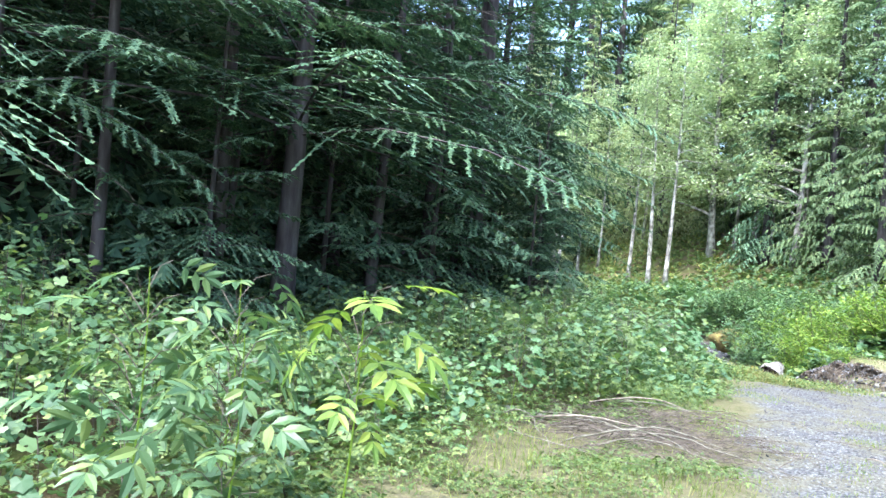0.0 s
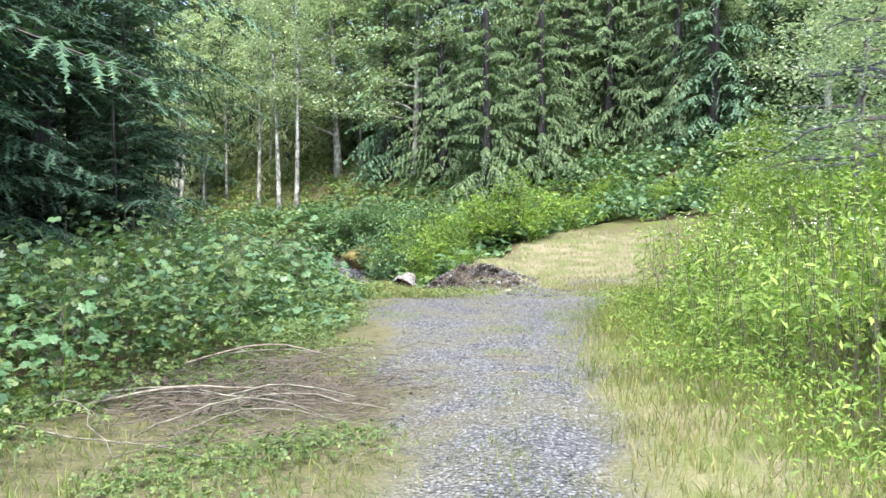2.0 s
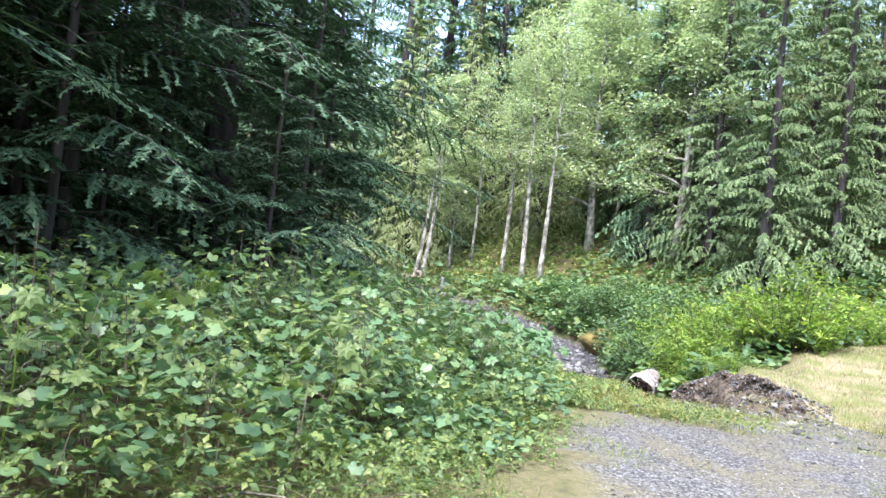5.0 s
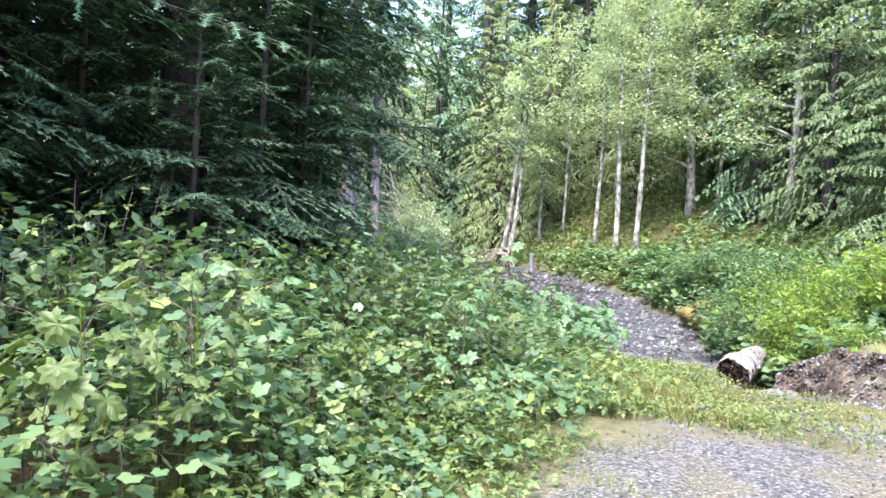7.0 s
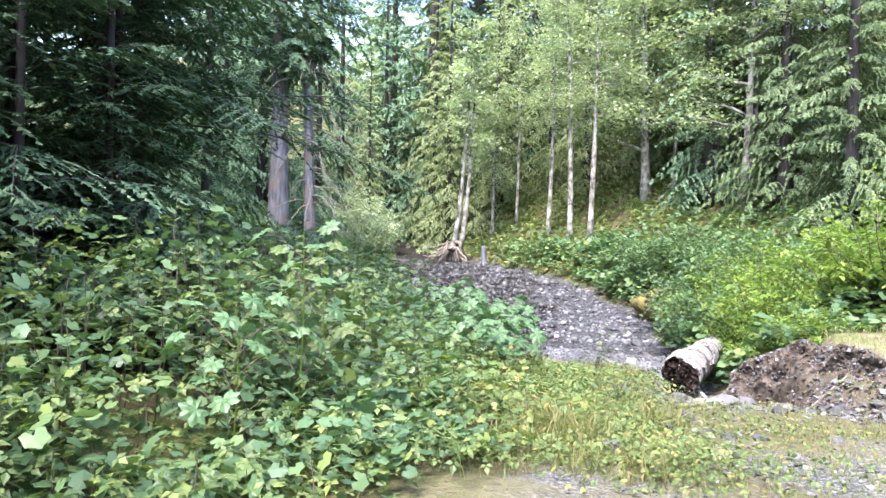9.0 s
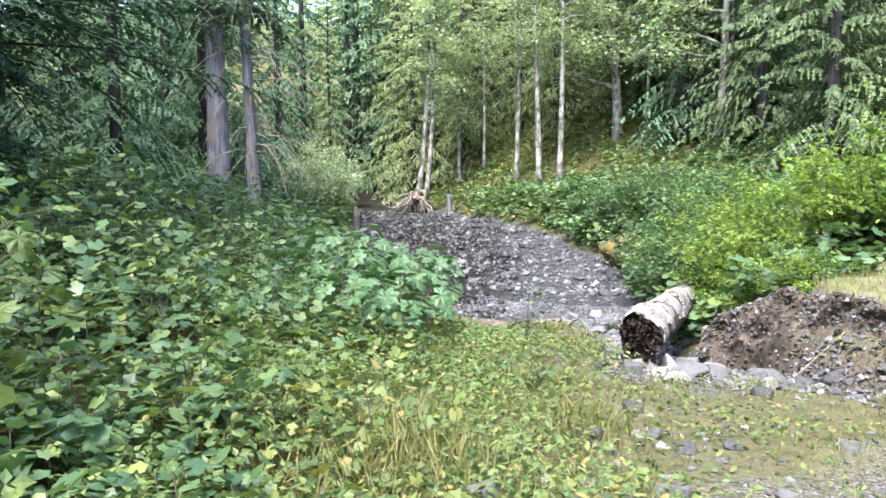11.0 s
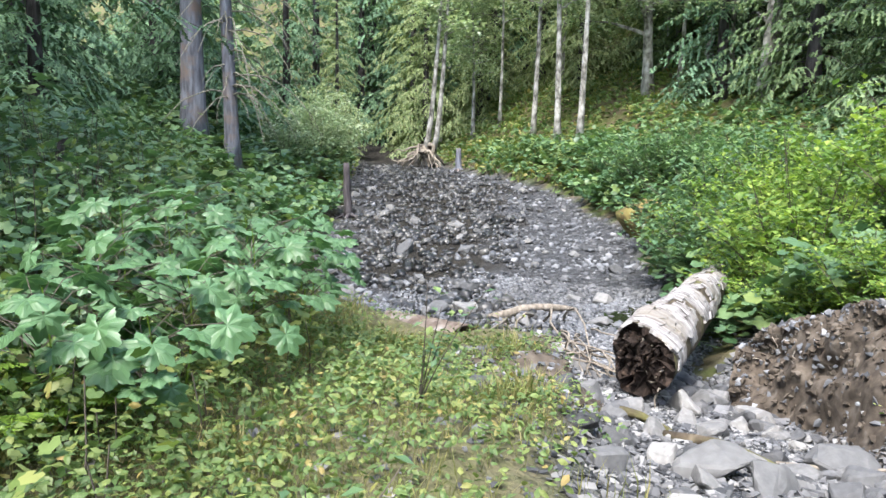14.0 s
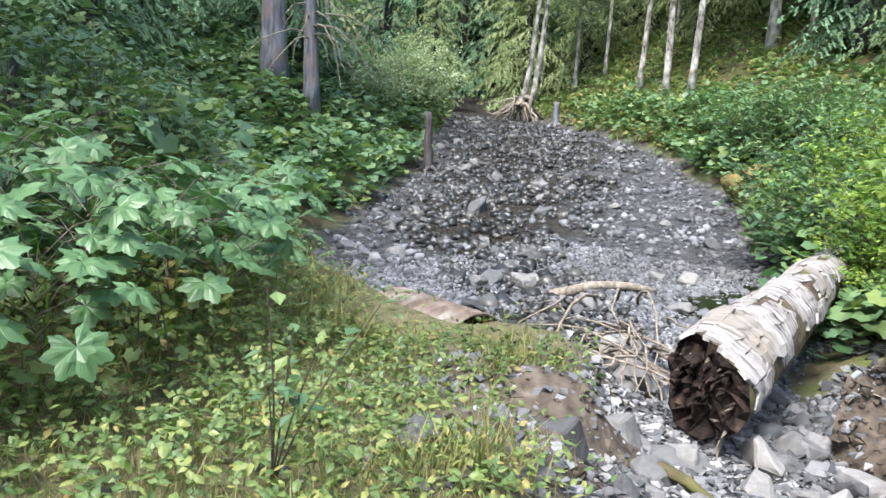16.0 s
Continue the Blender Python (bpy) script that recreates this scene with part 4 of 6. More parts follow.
def herbs(name, label, rng, x, y, tall, leaves, size, template, material, tilt=0.45, spreading=0.22, stems=True):
    """Leafy plants at (x, y): stems with leaves set round them, upper ones larger."""
    n = len(x)
    tall = tall * rng.uniform(0.6, 1.15, n) * (0.92 + 0.5 * bumps(x, y, 1.5, 50) + 0.3 * bumps(x, y, 0.55, 51)).clip(0.35, 1.6)
    z = height(x, y)
    k = rng.uniform(0.25, 1.0, (n, leaves)) ** 0.7
    a = rng.uniform(0, 6.283, (n, leaves))
    off = spreading * rng.uniform(0.3, 1.1, (n, leaves)) * (0.5 + tall[:, None])
    lean = rng.normal(0, 0.12, (n, 2))
    px = x[:, None] + np.cos(a) * off + lean[:, :1] * k * tall[:, None]
    py = y[:, None] + np.sin(a) * off + lean[:, 1:] * k * tall[:, None]
    pz = z[:, None] + k * tall[:, None]
    places = np.stack([px, py, pz], -1).reshape(-1, 3)
    yaw = (a - np.pi / 2 + rng.normal(0, 0.6, a.shape)).ravel()
    turns = turned(rng, n * leaves, tilt, (size * rng.uniform(0.55, 1.25, (n, leaves))).ravel(), yaw=yaw)
    pieces = [spread(*template, turns, places)]
    ob = mesh_object(name, *join(pieces), material)
    tagged(ob, label, "plants", kind="stuff")
    if stems:
        tv, tf = tube([[0, 0, 0], [0.02, 0, 0.5], [0, 0, 1]], [0.0045, 0.004, 0.003], 3, False)
        m = np.zeros((n, 3, 3))
        m[:, 0, 0] = m[:, 1, 1] = 1
        m[:, 2, 2] = tall
        m[:, 0, 2], m[:, 1, 2] = lean[:, 0] * tall, lean[:, 1] * tall
        st = mesh_object(name.replace("plants", "stems"), *spread(tv, tf, m, np.stack([x, y, z - 0.02], -1)), TWIG)
        tagged(st, "thin stems of the leafy undergrowth", "plants", kind="stuff")
    return ob


LARGE, LOBED, THREE, PLAIN, BLADE, TRIO, NARROW, PINNATE = large_leaf(), lobed_leaf(), three_leaf(), plain_leaf(), blade(), trio_leaf(), narrow_leaf(), pinnate_leaf()
rng = np.random.default_rng(200)


def left_green(x, y):
    inside = step(0.0, 0.45, green_left(y) - x + 0.25 * bumps(x, y, 0.8, 20))
    return inside * (1 - in_bed(x, y)) * (0.55 + 0.45 * step(-0.5, 0.4, bumps(x, y, 1.1, 21))) * step(9.6, 6.4, -x - 0.16 * np.maximum(0, y - 6))


def bank_tall(x, y):
    """The undergrowth rises from its edge inwards."""
    return 0.42 + 0.54 * step(-0.1, 1.9, green_left(y) - x + 0.5 * bumps(x, y, 0.9, 52))


def bank_left(x, y):
    d = bed_left(y) - x
    return step(-0.3, 0.2, d) * (1 - step(9, 14, d)) * step(20, 24, y)


def bank_right(x, y):
    d = x - bed_right(y)
    inner = (np.abs(x - road_middle(y)) > 2.6)
    return step(-0.3, 0.2, d) * step(24.6, 26.4, y - 0.2 * (x + 3)) * inner * (x < road_middle(y)) * (1 - step(46, 52, y))


x, y = sample(rng, 6200, -12, -1.2, -1, 24, left_green)
herbs("bank_plants", "dense broad-leaved undergrowth with lobed green leaves", rng, x, y, bank_tall(x, y), 23, 0.059, LOBED, LEAF, 0.42, 0.38)
x, y = sample(rng, 4200, -12, -1.2, -1, 24, left_green)
herbs("bank_berry_plants", "leafy berry canes among the undergrowth", rng, x, y, 1.06 * bank_tall(x, y), 17, 0.078, TRIO, LEAF_MID, 0.44, 0.36, False)
x, y = sample(rng, 5200, -6, -1.0, -1, 22, lambda x, y: step(0.35, -0.1, x - green_left(y) + 0.2 * bumps(x, y, 0.5, 22)) * step(-1.0, -0.6, x - green_left(y)) * (1 - in_bed(x, y)))
herbs("bank_edge_plants", "low leafy plants along the edge of the undergrowth", rng, x, y, 0.30, 11, 0.065, TRIO, LEAF_MID, 0.42, 0.4, False)
x, y = sample(rng, 4200, -36, -7, 22, 50, bank_left)
herbs("creek_bank_plants", "broad-leaved plants covering the creek bank", rng, x, y, 1.0, 13, 0.17, LOBED, LEAF, 0.36, 0.3, stems=False)
x, y = sample(rng, 5000, -22, 4, 26, 52, bank_right)
herbs("far_bank_plants", "leafy shrubs crowding the far creek bank", rng, x, y, 0.85, 13, 0.15, LOBED, LEAF, 0.38, 0.32, False)
x, y = sample(rng, 8200, -36, 20, 43, 66, lambda x, y: 0.8 * (1 - in_bed(x, y)))
herbs("slope_plants", "yellowish low growth under the slope trees", rng, x, y, 0.5, 7, 0.30, PLAIN, LEAF_LOW, 0.5, 0.4, False)

x, y = sample(rng, 2600, -3.5, 3.2, 14.5, 21.5, lambda x, y: 0.8 * (x > green_left(y)) * (y < lip_line(x) - 0.4) * (1 - in_bed(x, y)) * (1 - 0.8 * on_gravel(x, y)) * step(-0.4, 0.4, bumps(x, y, 0.9, 37)))
herbs("clover_plants", "small clover-like plants scattered over the open ground", rng, x, y, 0.10, 8, 0.04, PLAIN, LEAF_LOW, 0.5, 0.45, False)
# light undergrowth and grass at the lip above the washout
def lip(x, y):
    d = x - green_left(y)
    return step(13.8, 15.2, y) * (1 - step(22.3, 23.0, y)) * step(-1.4, 0.2, d) * (1 - step(1.1, 2.6, d - 2.2 * step(18.5, 20.5, y))) * (1 - step(-3.6, -3.1, x) * step(20, 20.6, y)) * (1 - 0.9 * step(-6.6, -5.8, x) * step(21.5, 22.0, y)) * (1 - in_bed(x, y)) * (1 - np.exp(-((x + 4.8) / 0.6) ** 2 - ((y - 21.95) / 0.6) ** 2))


x, y = sample(rng, 4000, -8, 0.5, 13.5, 23, lip)
herbs("lip_plants", "low yellow-green plants on the grassy lip", rng, x, y, 0.16 + 0.22 * step(0.8, -0.6, x - green_left(y)), 12, 0.05, PLAIN, LEAF_LOW, 0.45, 0.4, False)
x, y = sample(rng, 2400, -8, 0.5, 13.5, 23, lip)
herbs("lip_yellow_plants", "yellowing small-leaved plants on the lip", rng, x, y, 0.16 + 0.2 * step(0.8, -0.6, x - green_left(y)), 9, 0.06, TRIO, LEAF_MID, 0.5, 0.4, False)
x, y = sample(rng, 900, -8, 0.0, 13.5, 22, lambda x, y: lip(x, y) * step(1.4, -0.2, x - green_left(y)))
herbs("lip_canes", "young broad-leaved canes at the edge of the undergrowth", rng, x, y, 0.40, 10, 0.048, LOBED, LEAF_LOW, 0.4, 0.34)


def grass(name, label, rng, x, y, tall, material, wide=0.9):
    n = len(x)
    m = turned(rng, n, 0.28, tall * rng.uniform(0.45, 1.3, n), (wide, 0.9, 1))
    ob = mesh_object(name, *spread(*BLADE, m, np.stack([x, y, height(x, y) - 0.01], -1)), material)
    return tagged(ob, label, "grass", kind="stuff")


x, y = sample(rng, 130000, -8, 3.5, 13, 23, lambda x, y: np.maximum(lip(x, y), 0.3 * (x < 3) * (y > 15) * (y < lip_line(x) - 0.4) * step(-2.5, -1.5, x) * step(-0.6, 0.3, bumps(x, y, 0.8, 30)) * (1 - 0.75 * on_gravel(x, y))) * (1 - in_bed(x, y)))
grass("lip_grass", "tufts of yellow-green grass", rng, x, y, 0.12 + 0.12 * step(0.1, 0.7, bumps(x, y, 0.45, 36)), VERGE, 1.0)
x, y = sample(rng, 70000, 1.2, 6, -1, 20, lambda x, y: on_dry(x, y) * (0.35 + 0.65 * step(-0.4, 0.3, bumps(x, y, 0.6, 35))))
grass("verge_grass", "yellow-green and straw-coloured grass along the drive", rng, x, y, 0.16, VERGE, 1.0)
x, y = sample(rng, 60000, 1.2, 4.5, 0, 18, lambda x, y: step(-1.3, 0.3, x - green_right(y)) * 0.8)
grass("verge_green_grass", "green grass among the verge plants", rng, x, y, 0.17, GRASS)
x, y = sample(rng, 70000, -2.5, 12, 17, 44, lambda x, y: on_dry(x, y))
grass("old_road_grass", "short dry grass on the old road", rng, x, y, 0.13, STRAW, 1.8)
x, y = sample(rng, 14000, -1.5, 12, 17, 40, lambda x, y: on_dry(x, y) * step(-0.1, 0.5, bumps(x, y, 1.6, 39)))
grass("old_road_green_grass", "greener tufts among the dry grass of the old road", rng, x, y, 0.16, GRASS, 1.8)
x, y = sample(rng, 26000, -4, 0.8, -1, 14, lambda x, y: step(-0.9, -0.1, x - green_left(y)) * (1 - step(-0.5, 0.3, x - gravel_left(y))) * step(-0.5, 0.4, bumps(x, y, 0.7, 31)))
grass("left_verge_grass", "sparse grass between drive and undergrowth", rng, x, y, 0.13, GRASS, 1.2)
x, y = sample(rng, 20000, -38, -12, 42, 60, lambda x, y: (1 - in_bed(x, y)) * step(-0.2, 0.3, bumps(x, y, 4, 33)))
grass("creek_grass", "tall yellow-green grass on the creek flat", rng, x, y, 0.6, GRASS, 3.0)
x, y = sample(rng, 5600, -3, 0.4, 1, 13, lambda x, y: step(-0.7, 0.0, x - green_left(y)) * (1 - step(-0.6, 0.0, x - gravel_left(y))) * step(0.0, 0.5, bumps(x, y, 0.6, 34)))
herbs("verge_low_plants", "small creeping plants on the verge", rng, x, y, 0.12, 7, 0.045, TRIO, LEAF_MID, 0.4, 0.3, False)

x, y = sample(rng, 60000, -1.8, 2.4, 0, 17, lambda x, y: on_gravel(x, y) * step(0.2, 0.75, bumps(x, y, 0.7, 38) + 0.35 * np.exp(-((x - road_middle(y)) / 0.25) ** 2)))
grass("drive_grass", "short sparse grass growing through the gravel", rng, x, y, 0.06, GRASS, 2.2)
# tall flowering herbs at the other side of the drive
x, y = sample(rng, 2600, 2.2, 7.5, 2.4, 20, lambda x, y: step(0.0, 0.8, x - green_right(y)) * (1 - 0.5 * step(15, 17, y)))
herbs("roadside_plants", "tall bright-green roadside herbs", rng, x, y, 1.25 + 0.35 * step(0.4, 2.2, x - green_right(y)), 44, 0.088, NARROW, LEAF_BRIGHT, 0.6, 0.15)
x, y = sample(rng, 420, 2.6, 7.5, 2.4, 20, lambda x, y: step(0.3, 1.2, x - green_right(y)))
herbs("roadside_lobed_plants", "broad-leaved canes among the roadside herbs", rng, x, y, 1.15, 16, 0.085, TRIO, LEAF_BRIGHT, 0.45, 0.3)
x, y = sample(rng, 800, 4.6, 12, 14, 44, lambda x, y: step(0.2, 1.4, x - green_right(y)))
herbs("roadside_far_plants", "bright-green herbs beside the old road", rng, x, y, 1.2, 22, 0.16, PLAIN, LEAF_BRIGHT, 0.6, 0.22)
x, y = sample(rng, 2000, 4, 22, 34, 48, lambda x, y: ((np.abs(x - road_middle(y)) > 2.5) | (y > 35.5)) * 0.9)
herbs("slope_edge_plants", "leafy green growth at the foot of the slope", rng, x, y, 1.1, 9, 0.26, THREE, LEAF, 0.5, 0.3, False)

x, y = sample(rng, 3400, 1.6, 5, 2, 17, lambda x, y: step(-0.7, -0.1, x - green_right(y) + 0.3 * bumps(x, y, 0.5, 23)) * (1 - step(0.5, 0.9, x - green_right(y))))
herbs("verge_edge_plants", "low leafy plants along the verge", rng, x, y, 0.45, 14, 0.055, NARROW, LEAF_BRIGHT, 0.6, 0.3, False)
x, y = sample(rng, 900, 2.3, 8, 3, 24, lambda x, y: step(0.0, 0.8, x - green_right(y)))
n = len(x)
fl = spread(*PLAIN, turned(rng, n * 4, 0.5, 0.030), np.stack([np.repeat(x, 4), np.repeat(y, 4), np.repeat(height(x, y) + rng.uniform(0.7, 1.6, n), 4)], -1) + rng.normal(0, 0.02, (n * 4, 3)))
PETAL = leaf_material("white_petal", [(0, (0.65, 0.66, 0.60)), (1, (0.8, 0.8, 0.76))], 0.3)
tagged(mesh_object("white_flowers", *fl, PETAL), "small white flower heads among the roadside herbs", "flowers", kind="stuff")

# ---- shrubs ----
def shrub(seed, tall, wide, stems, each, size, leaf, label, group):
    rng = np.random.default_rng(seed)
    e = thing("shrub", label, "shrub", group)
    pieces, spots = [], []
    for i in range(stems):
        a, r = i * 2.399, wide * np.sqrt((i + 0.5) / stems)
        h = tall * rng.uniform(0.7, 1.1) * (1 - 0.45 * (r / wide) ** 2)
        k = np.linspace(0, 1, 8)
        p = np.stack([np.cos(a) * r * (0.25 + 0.75 * k), np.sin(a) * r * (0.25 + 0.75 * k), h * k - 0.12 * (1 - k)], -1) + np.cumsum(rng.normal(0, 0.03, (8, 3)), 0)
        pieces.append(tube(p, np.linspace(0.022, 0.005, 8), 3, False))
        spots.append(p[2:])
        for j in range(4):
            b, q = rng.uniform(0, 6.28), p[rng.integers(2, 7)]
            p2 = q + np.stack([np.cos(b) * k, np.sin(b) * k, 0.5 * k - 0.3 * k ** 2], -1)[:6] * 0.32 * wide
            pieces.append(tube(p2[::2], np.linspace(0.009, 0.003, 3), 3, False))
            spots.append(p2[2:])
    tagged(mesh_object("branchwork", *join(pieces), TWIG, e), kind="stuff")
    mesh_object("leaves", *leafy(rng, np.concatenate(spots), each, 0.16, size, 0.45), leaf, e)
    return e


big = shrub(301, 2.9, 2.3, 26, 7, 0.15, LEAF_BRIGHT, "large bright-green leafy shrub at the washout", "bright shrubs beyond the log")
stand(big, 0.2, 29.6)
for x, y, turn, k in ((-2.2, 29.0, 70, 0.80), (-0.8, 32.2, 200, 0.95), (-3.2, 33.5, 130, 0.75), (1.9, 33.8, 300, 0.85), (-2.7, 28.6, 10, 0.5), (-1.9, 26.9, 110, 0.42), (-1.0, 26.2, 210, 0.45), (-4.6, 33.0, 20, 0.6)):
    copy_at(big, x, y, turn, scale=k)
for x, y, turn, k in ((7.6, 38.4, 45, 0.75), (11.2, 36.8, 45, 0.8), (4.2, 38.2, 145, 0.75), (12.0, 40.0, 0, 0.95), (10.6, 34, 100, 1.0), (5.2, 42.6, 40, 0.7), (9.5, 28.5, 30, 0.9), (6.6, 20.5, 80, 0.75), (6.2, 12.5, 170, 0.75), (5.4, 8.6, 250, 0.62), (8.2, 23.5, 300, 0.9)):
    c = copy_at(big, x, y, turn, scale=k)
    tagged(c, "bright-green leafy shrub beside the old road", "shrub", "shrubs beside the road")
dull = shrub(302, 1.9, 2.2, 26, 7, 0.15, LEAF, "dense dark-green berry shrub on the creek bank", "berry shrubs on the creek bank")
stand(dull, -5.0, 35.2)
for x, y, turn, k in ((-4.0, 31.6, 60, 0.85), (-7.4, 39.8, 120, 1.0), (-10.2, 43.0, 220, 0.55), (-7.8, 43.5, 10, 1.1), (-4.4, 39.5, 300, 1.1), (-1.2, 37.5, 160, 1.1), (1.5, 40, 90, 1.0)):
    copy_at(dull, x, y, turn, scale=k)
pale = shrub(303, 3.2, 2.0, 22, 7, 0.17, LEAF_HAZED, "pale-green willow bush on the creek flat", "willow bushes on the creek flat")
stand(pale, -25.5, 44.5)
for x, y, turn, k in ((-28.6, 48, 100, 1.1), (-24.0, 40.6, 200, 0.7), (-31, 52, 50, 1.2)):
    copy_at(pale, x, y, turn, scale=k)

# tall plant leaning into view at the start
def leaf_plant(seed, at, tall, leaves, size, material, label, name="broadleaf_plant", spread_out=0.3, low=0.35, template=None):
    rng = np.random.default_rng(seed)
    x, y = at
    e = thing(name, label, "plant", at=(x, y, float(height(x, y)) - 0.03))
    k = np.linspace(0, 1, 6)
    mesh_object("stem", *tube(np.stack([0.06 * k, 0.05 * np.sin(3 * k), tall * k], -1), np.linspace(0.008, 0.003, 6), 5), FERN, e)
    v, f = template or LARGE
    me = None
    for i in range(leaves):
        h = tall * (low + (1 - low) * (i + 0.5) / leaves)
        a = i * 2.399 + rng.normal(0, 0.3)
        r = spread_out * rng.uniform(0.35, 1.0)
        tip = np.array([np.cos(a) * r + 0.06 * h / tall, np.sin(a) * r, h + 0.06])
        mesh_object("leaf_stalk", *tube([[0.06 * h / tall, 0, h - 0.10], tip * (0.6, 0.6, 1) - (0, 0, 0.03), tip], [0.003, 0.0025, 0.002], 4, False), TWIG, e)
        if me is None:
            ob = mesh_object("leaf", v, f, material, e)
            me = ob.data
        else:
            ob = new("leaf", me)
            ob.parent = e
        s = size * rng.uniform(0.75, 1.2)
        ob.matrix_basis = pose(*tip, rng.normal(-22, 18), rng.normal(0, 20), math.degrees(a) - 90) @ Matrix.Diagonal((s, s, s, 1))
    return e


# the first elder's backlit glow comes from its brighter leaf colour, not the sun
leaf_plant(401, (-1.05, 1.5), 1.5, 12, 0.34, LEAF_BRIGHT, "tall elder sapling with leaves coloured bright as if backlit", "leafy_sapling", 0.20, 0.55, PINNATE)
leaf_plant(403, (-1.75, 0.75), 1.55, 20, 0.34, LEAF, "tall leafy elder at the edge of the undergrowth", "leafy_sapling", 0.26, 0.35, PINNATE)
leaf_plant(402, (-1.45, 1.1), 1.25, 18, 0.32, LEAF, "leafy elder sapling beside the drive", "leafy_sapling", 0.24, 0.35, PINNATE)
leaf_plant(404, (-1.95, 1.5), 1.45, 20, 0.34, LEAF, "dark leafy elder in the undergrowth", "leafy_sapling", 0.26, 0.4, PINNATE)
for i, (x, y, tall) in enumerate(((-2.6, 10.0, 1.25), (-2.95, 10.6, 1.35), (-2.45, 9.3, 1.1), (-2.95, 13.6, 1.45), (-3.2, 14.1, 1.3), (-2.8, 12.9, 1.1), (-3.0, 8.4, 1.25), (-2.6, 6.3, 0.95), (-3.0, 7.2, 1.1))):
    leaf_plant(450 + i, (x, y), tall, 22, 0.10, LEAF_BIG if i % 2 else LEAF_MID, "tall thimbleberry cane with broad lobed leaves", spread_out=0.36, low=0.4)
for i, (x, y, tall) in enumerate(((-4.1, 18.9, 0.7), (-4.5, 19.7, 0.8), (-3.75, 18.0, 0.6), (-4.9, 20.3, 0.85), (-5.1, 19.2, 0.95), (-4.4, 18.2, 0.85), (-5.6, 20.4, 0.9), (-6.1, 20.9, 0.85), (-4.3, 19.2, 0.85), (-3.95, 18.4, 0.75), (-4.9, 18.7, 0.95), (-4.6, 20.1, 0.8), (-5.4, 19.6, 1.0), (-3.9, 17.6, 0.7), (-5.3, 20.8, 0.9), (-5.9, 21.4, 0.9))):
    leaf_plant(410 + i, (x, y), tall, 20, 0.135, LEAF_BIG, "large-leaved plant with broad lobed leaves", spread_out=0.46, low=0.45)


def fern(seed, at, fronds, ln):
    rng = np.random.default_rng(seed)
    x, y = at
    e = thing("fern", "yellow-green fern with arching fronds", "fern", "ferns on the bank", at=(x, y, float(height(x, y)) - 0.02))
    for i in range(fronds):
        a, L = 6.283 * i / fronds + rng.normal(0, 0.2), ln * rng.uniform(0.8, 1.15)
        s = np.linspace(0.12, 1, 22)
        p = np.stack([np.cos(a) * L * 0.75 * s, np.sin(a) * L * 0.75 * s, L * (0.95 * s - 0.62 * s ** 2)], -1)
        d = np.gradient(p, axis=0)
        d /= np.linalg.norm(d, axis=1)[:, None]
        sd = np.cross(d, [0, 0, 1.0])
        sd /= np.linalg.norm(sd, axis=1)[:, None]
        w = 0.22 * L * np.sin(np.pi * np.clip(s, 0, 1) ** 0.6) + 0.01
        pieces = [tube(p[::5], np.linspace(0.005, 0.002, len(p[::5])), 3, False)]
        for sg in (1, -1):
            way = sg * sd * 0.95 + d * 0.35 - np.array([0, 0, 0.15])
            way /= np.linalg.norm(way, axis=1)[:, None]
            pieces.append(diamonds(p, way, w, 0.045 * L * np.ones(22), 0.05))
        mesh_object("frond", *join(pieces), FERN, e)


for i, (x, y, n, ln) in enumerate(((-4.15, 17.0, 9, 0.8), (-4.6, 17.5, 9, 0.8), (-5.2, 16.4, 9, 0.8), (-3.85, 17.5, 8, 0.65), (-3.7, 16.3, 7, 0.6))):
    fern(430 + i, (x, y), n, ln)

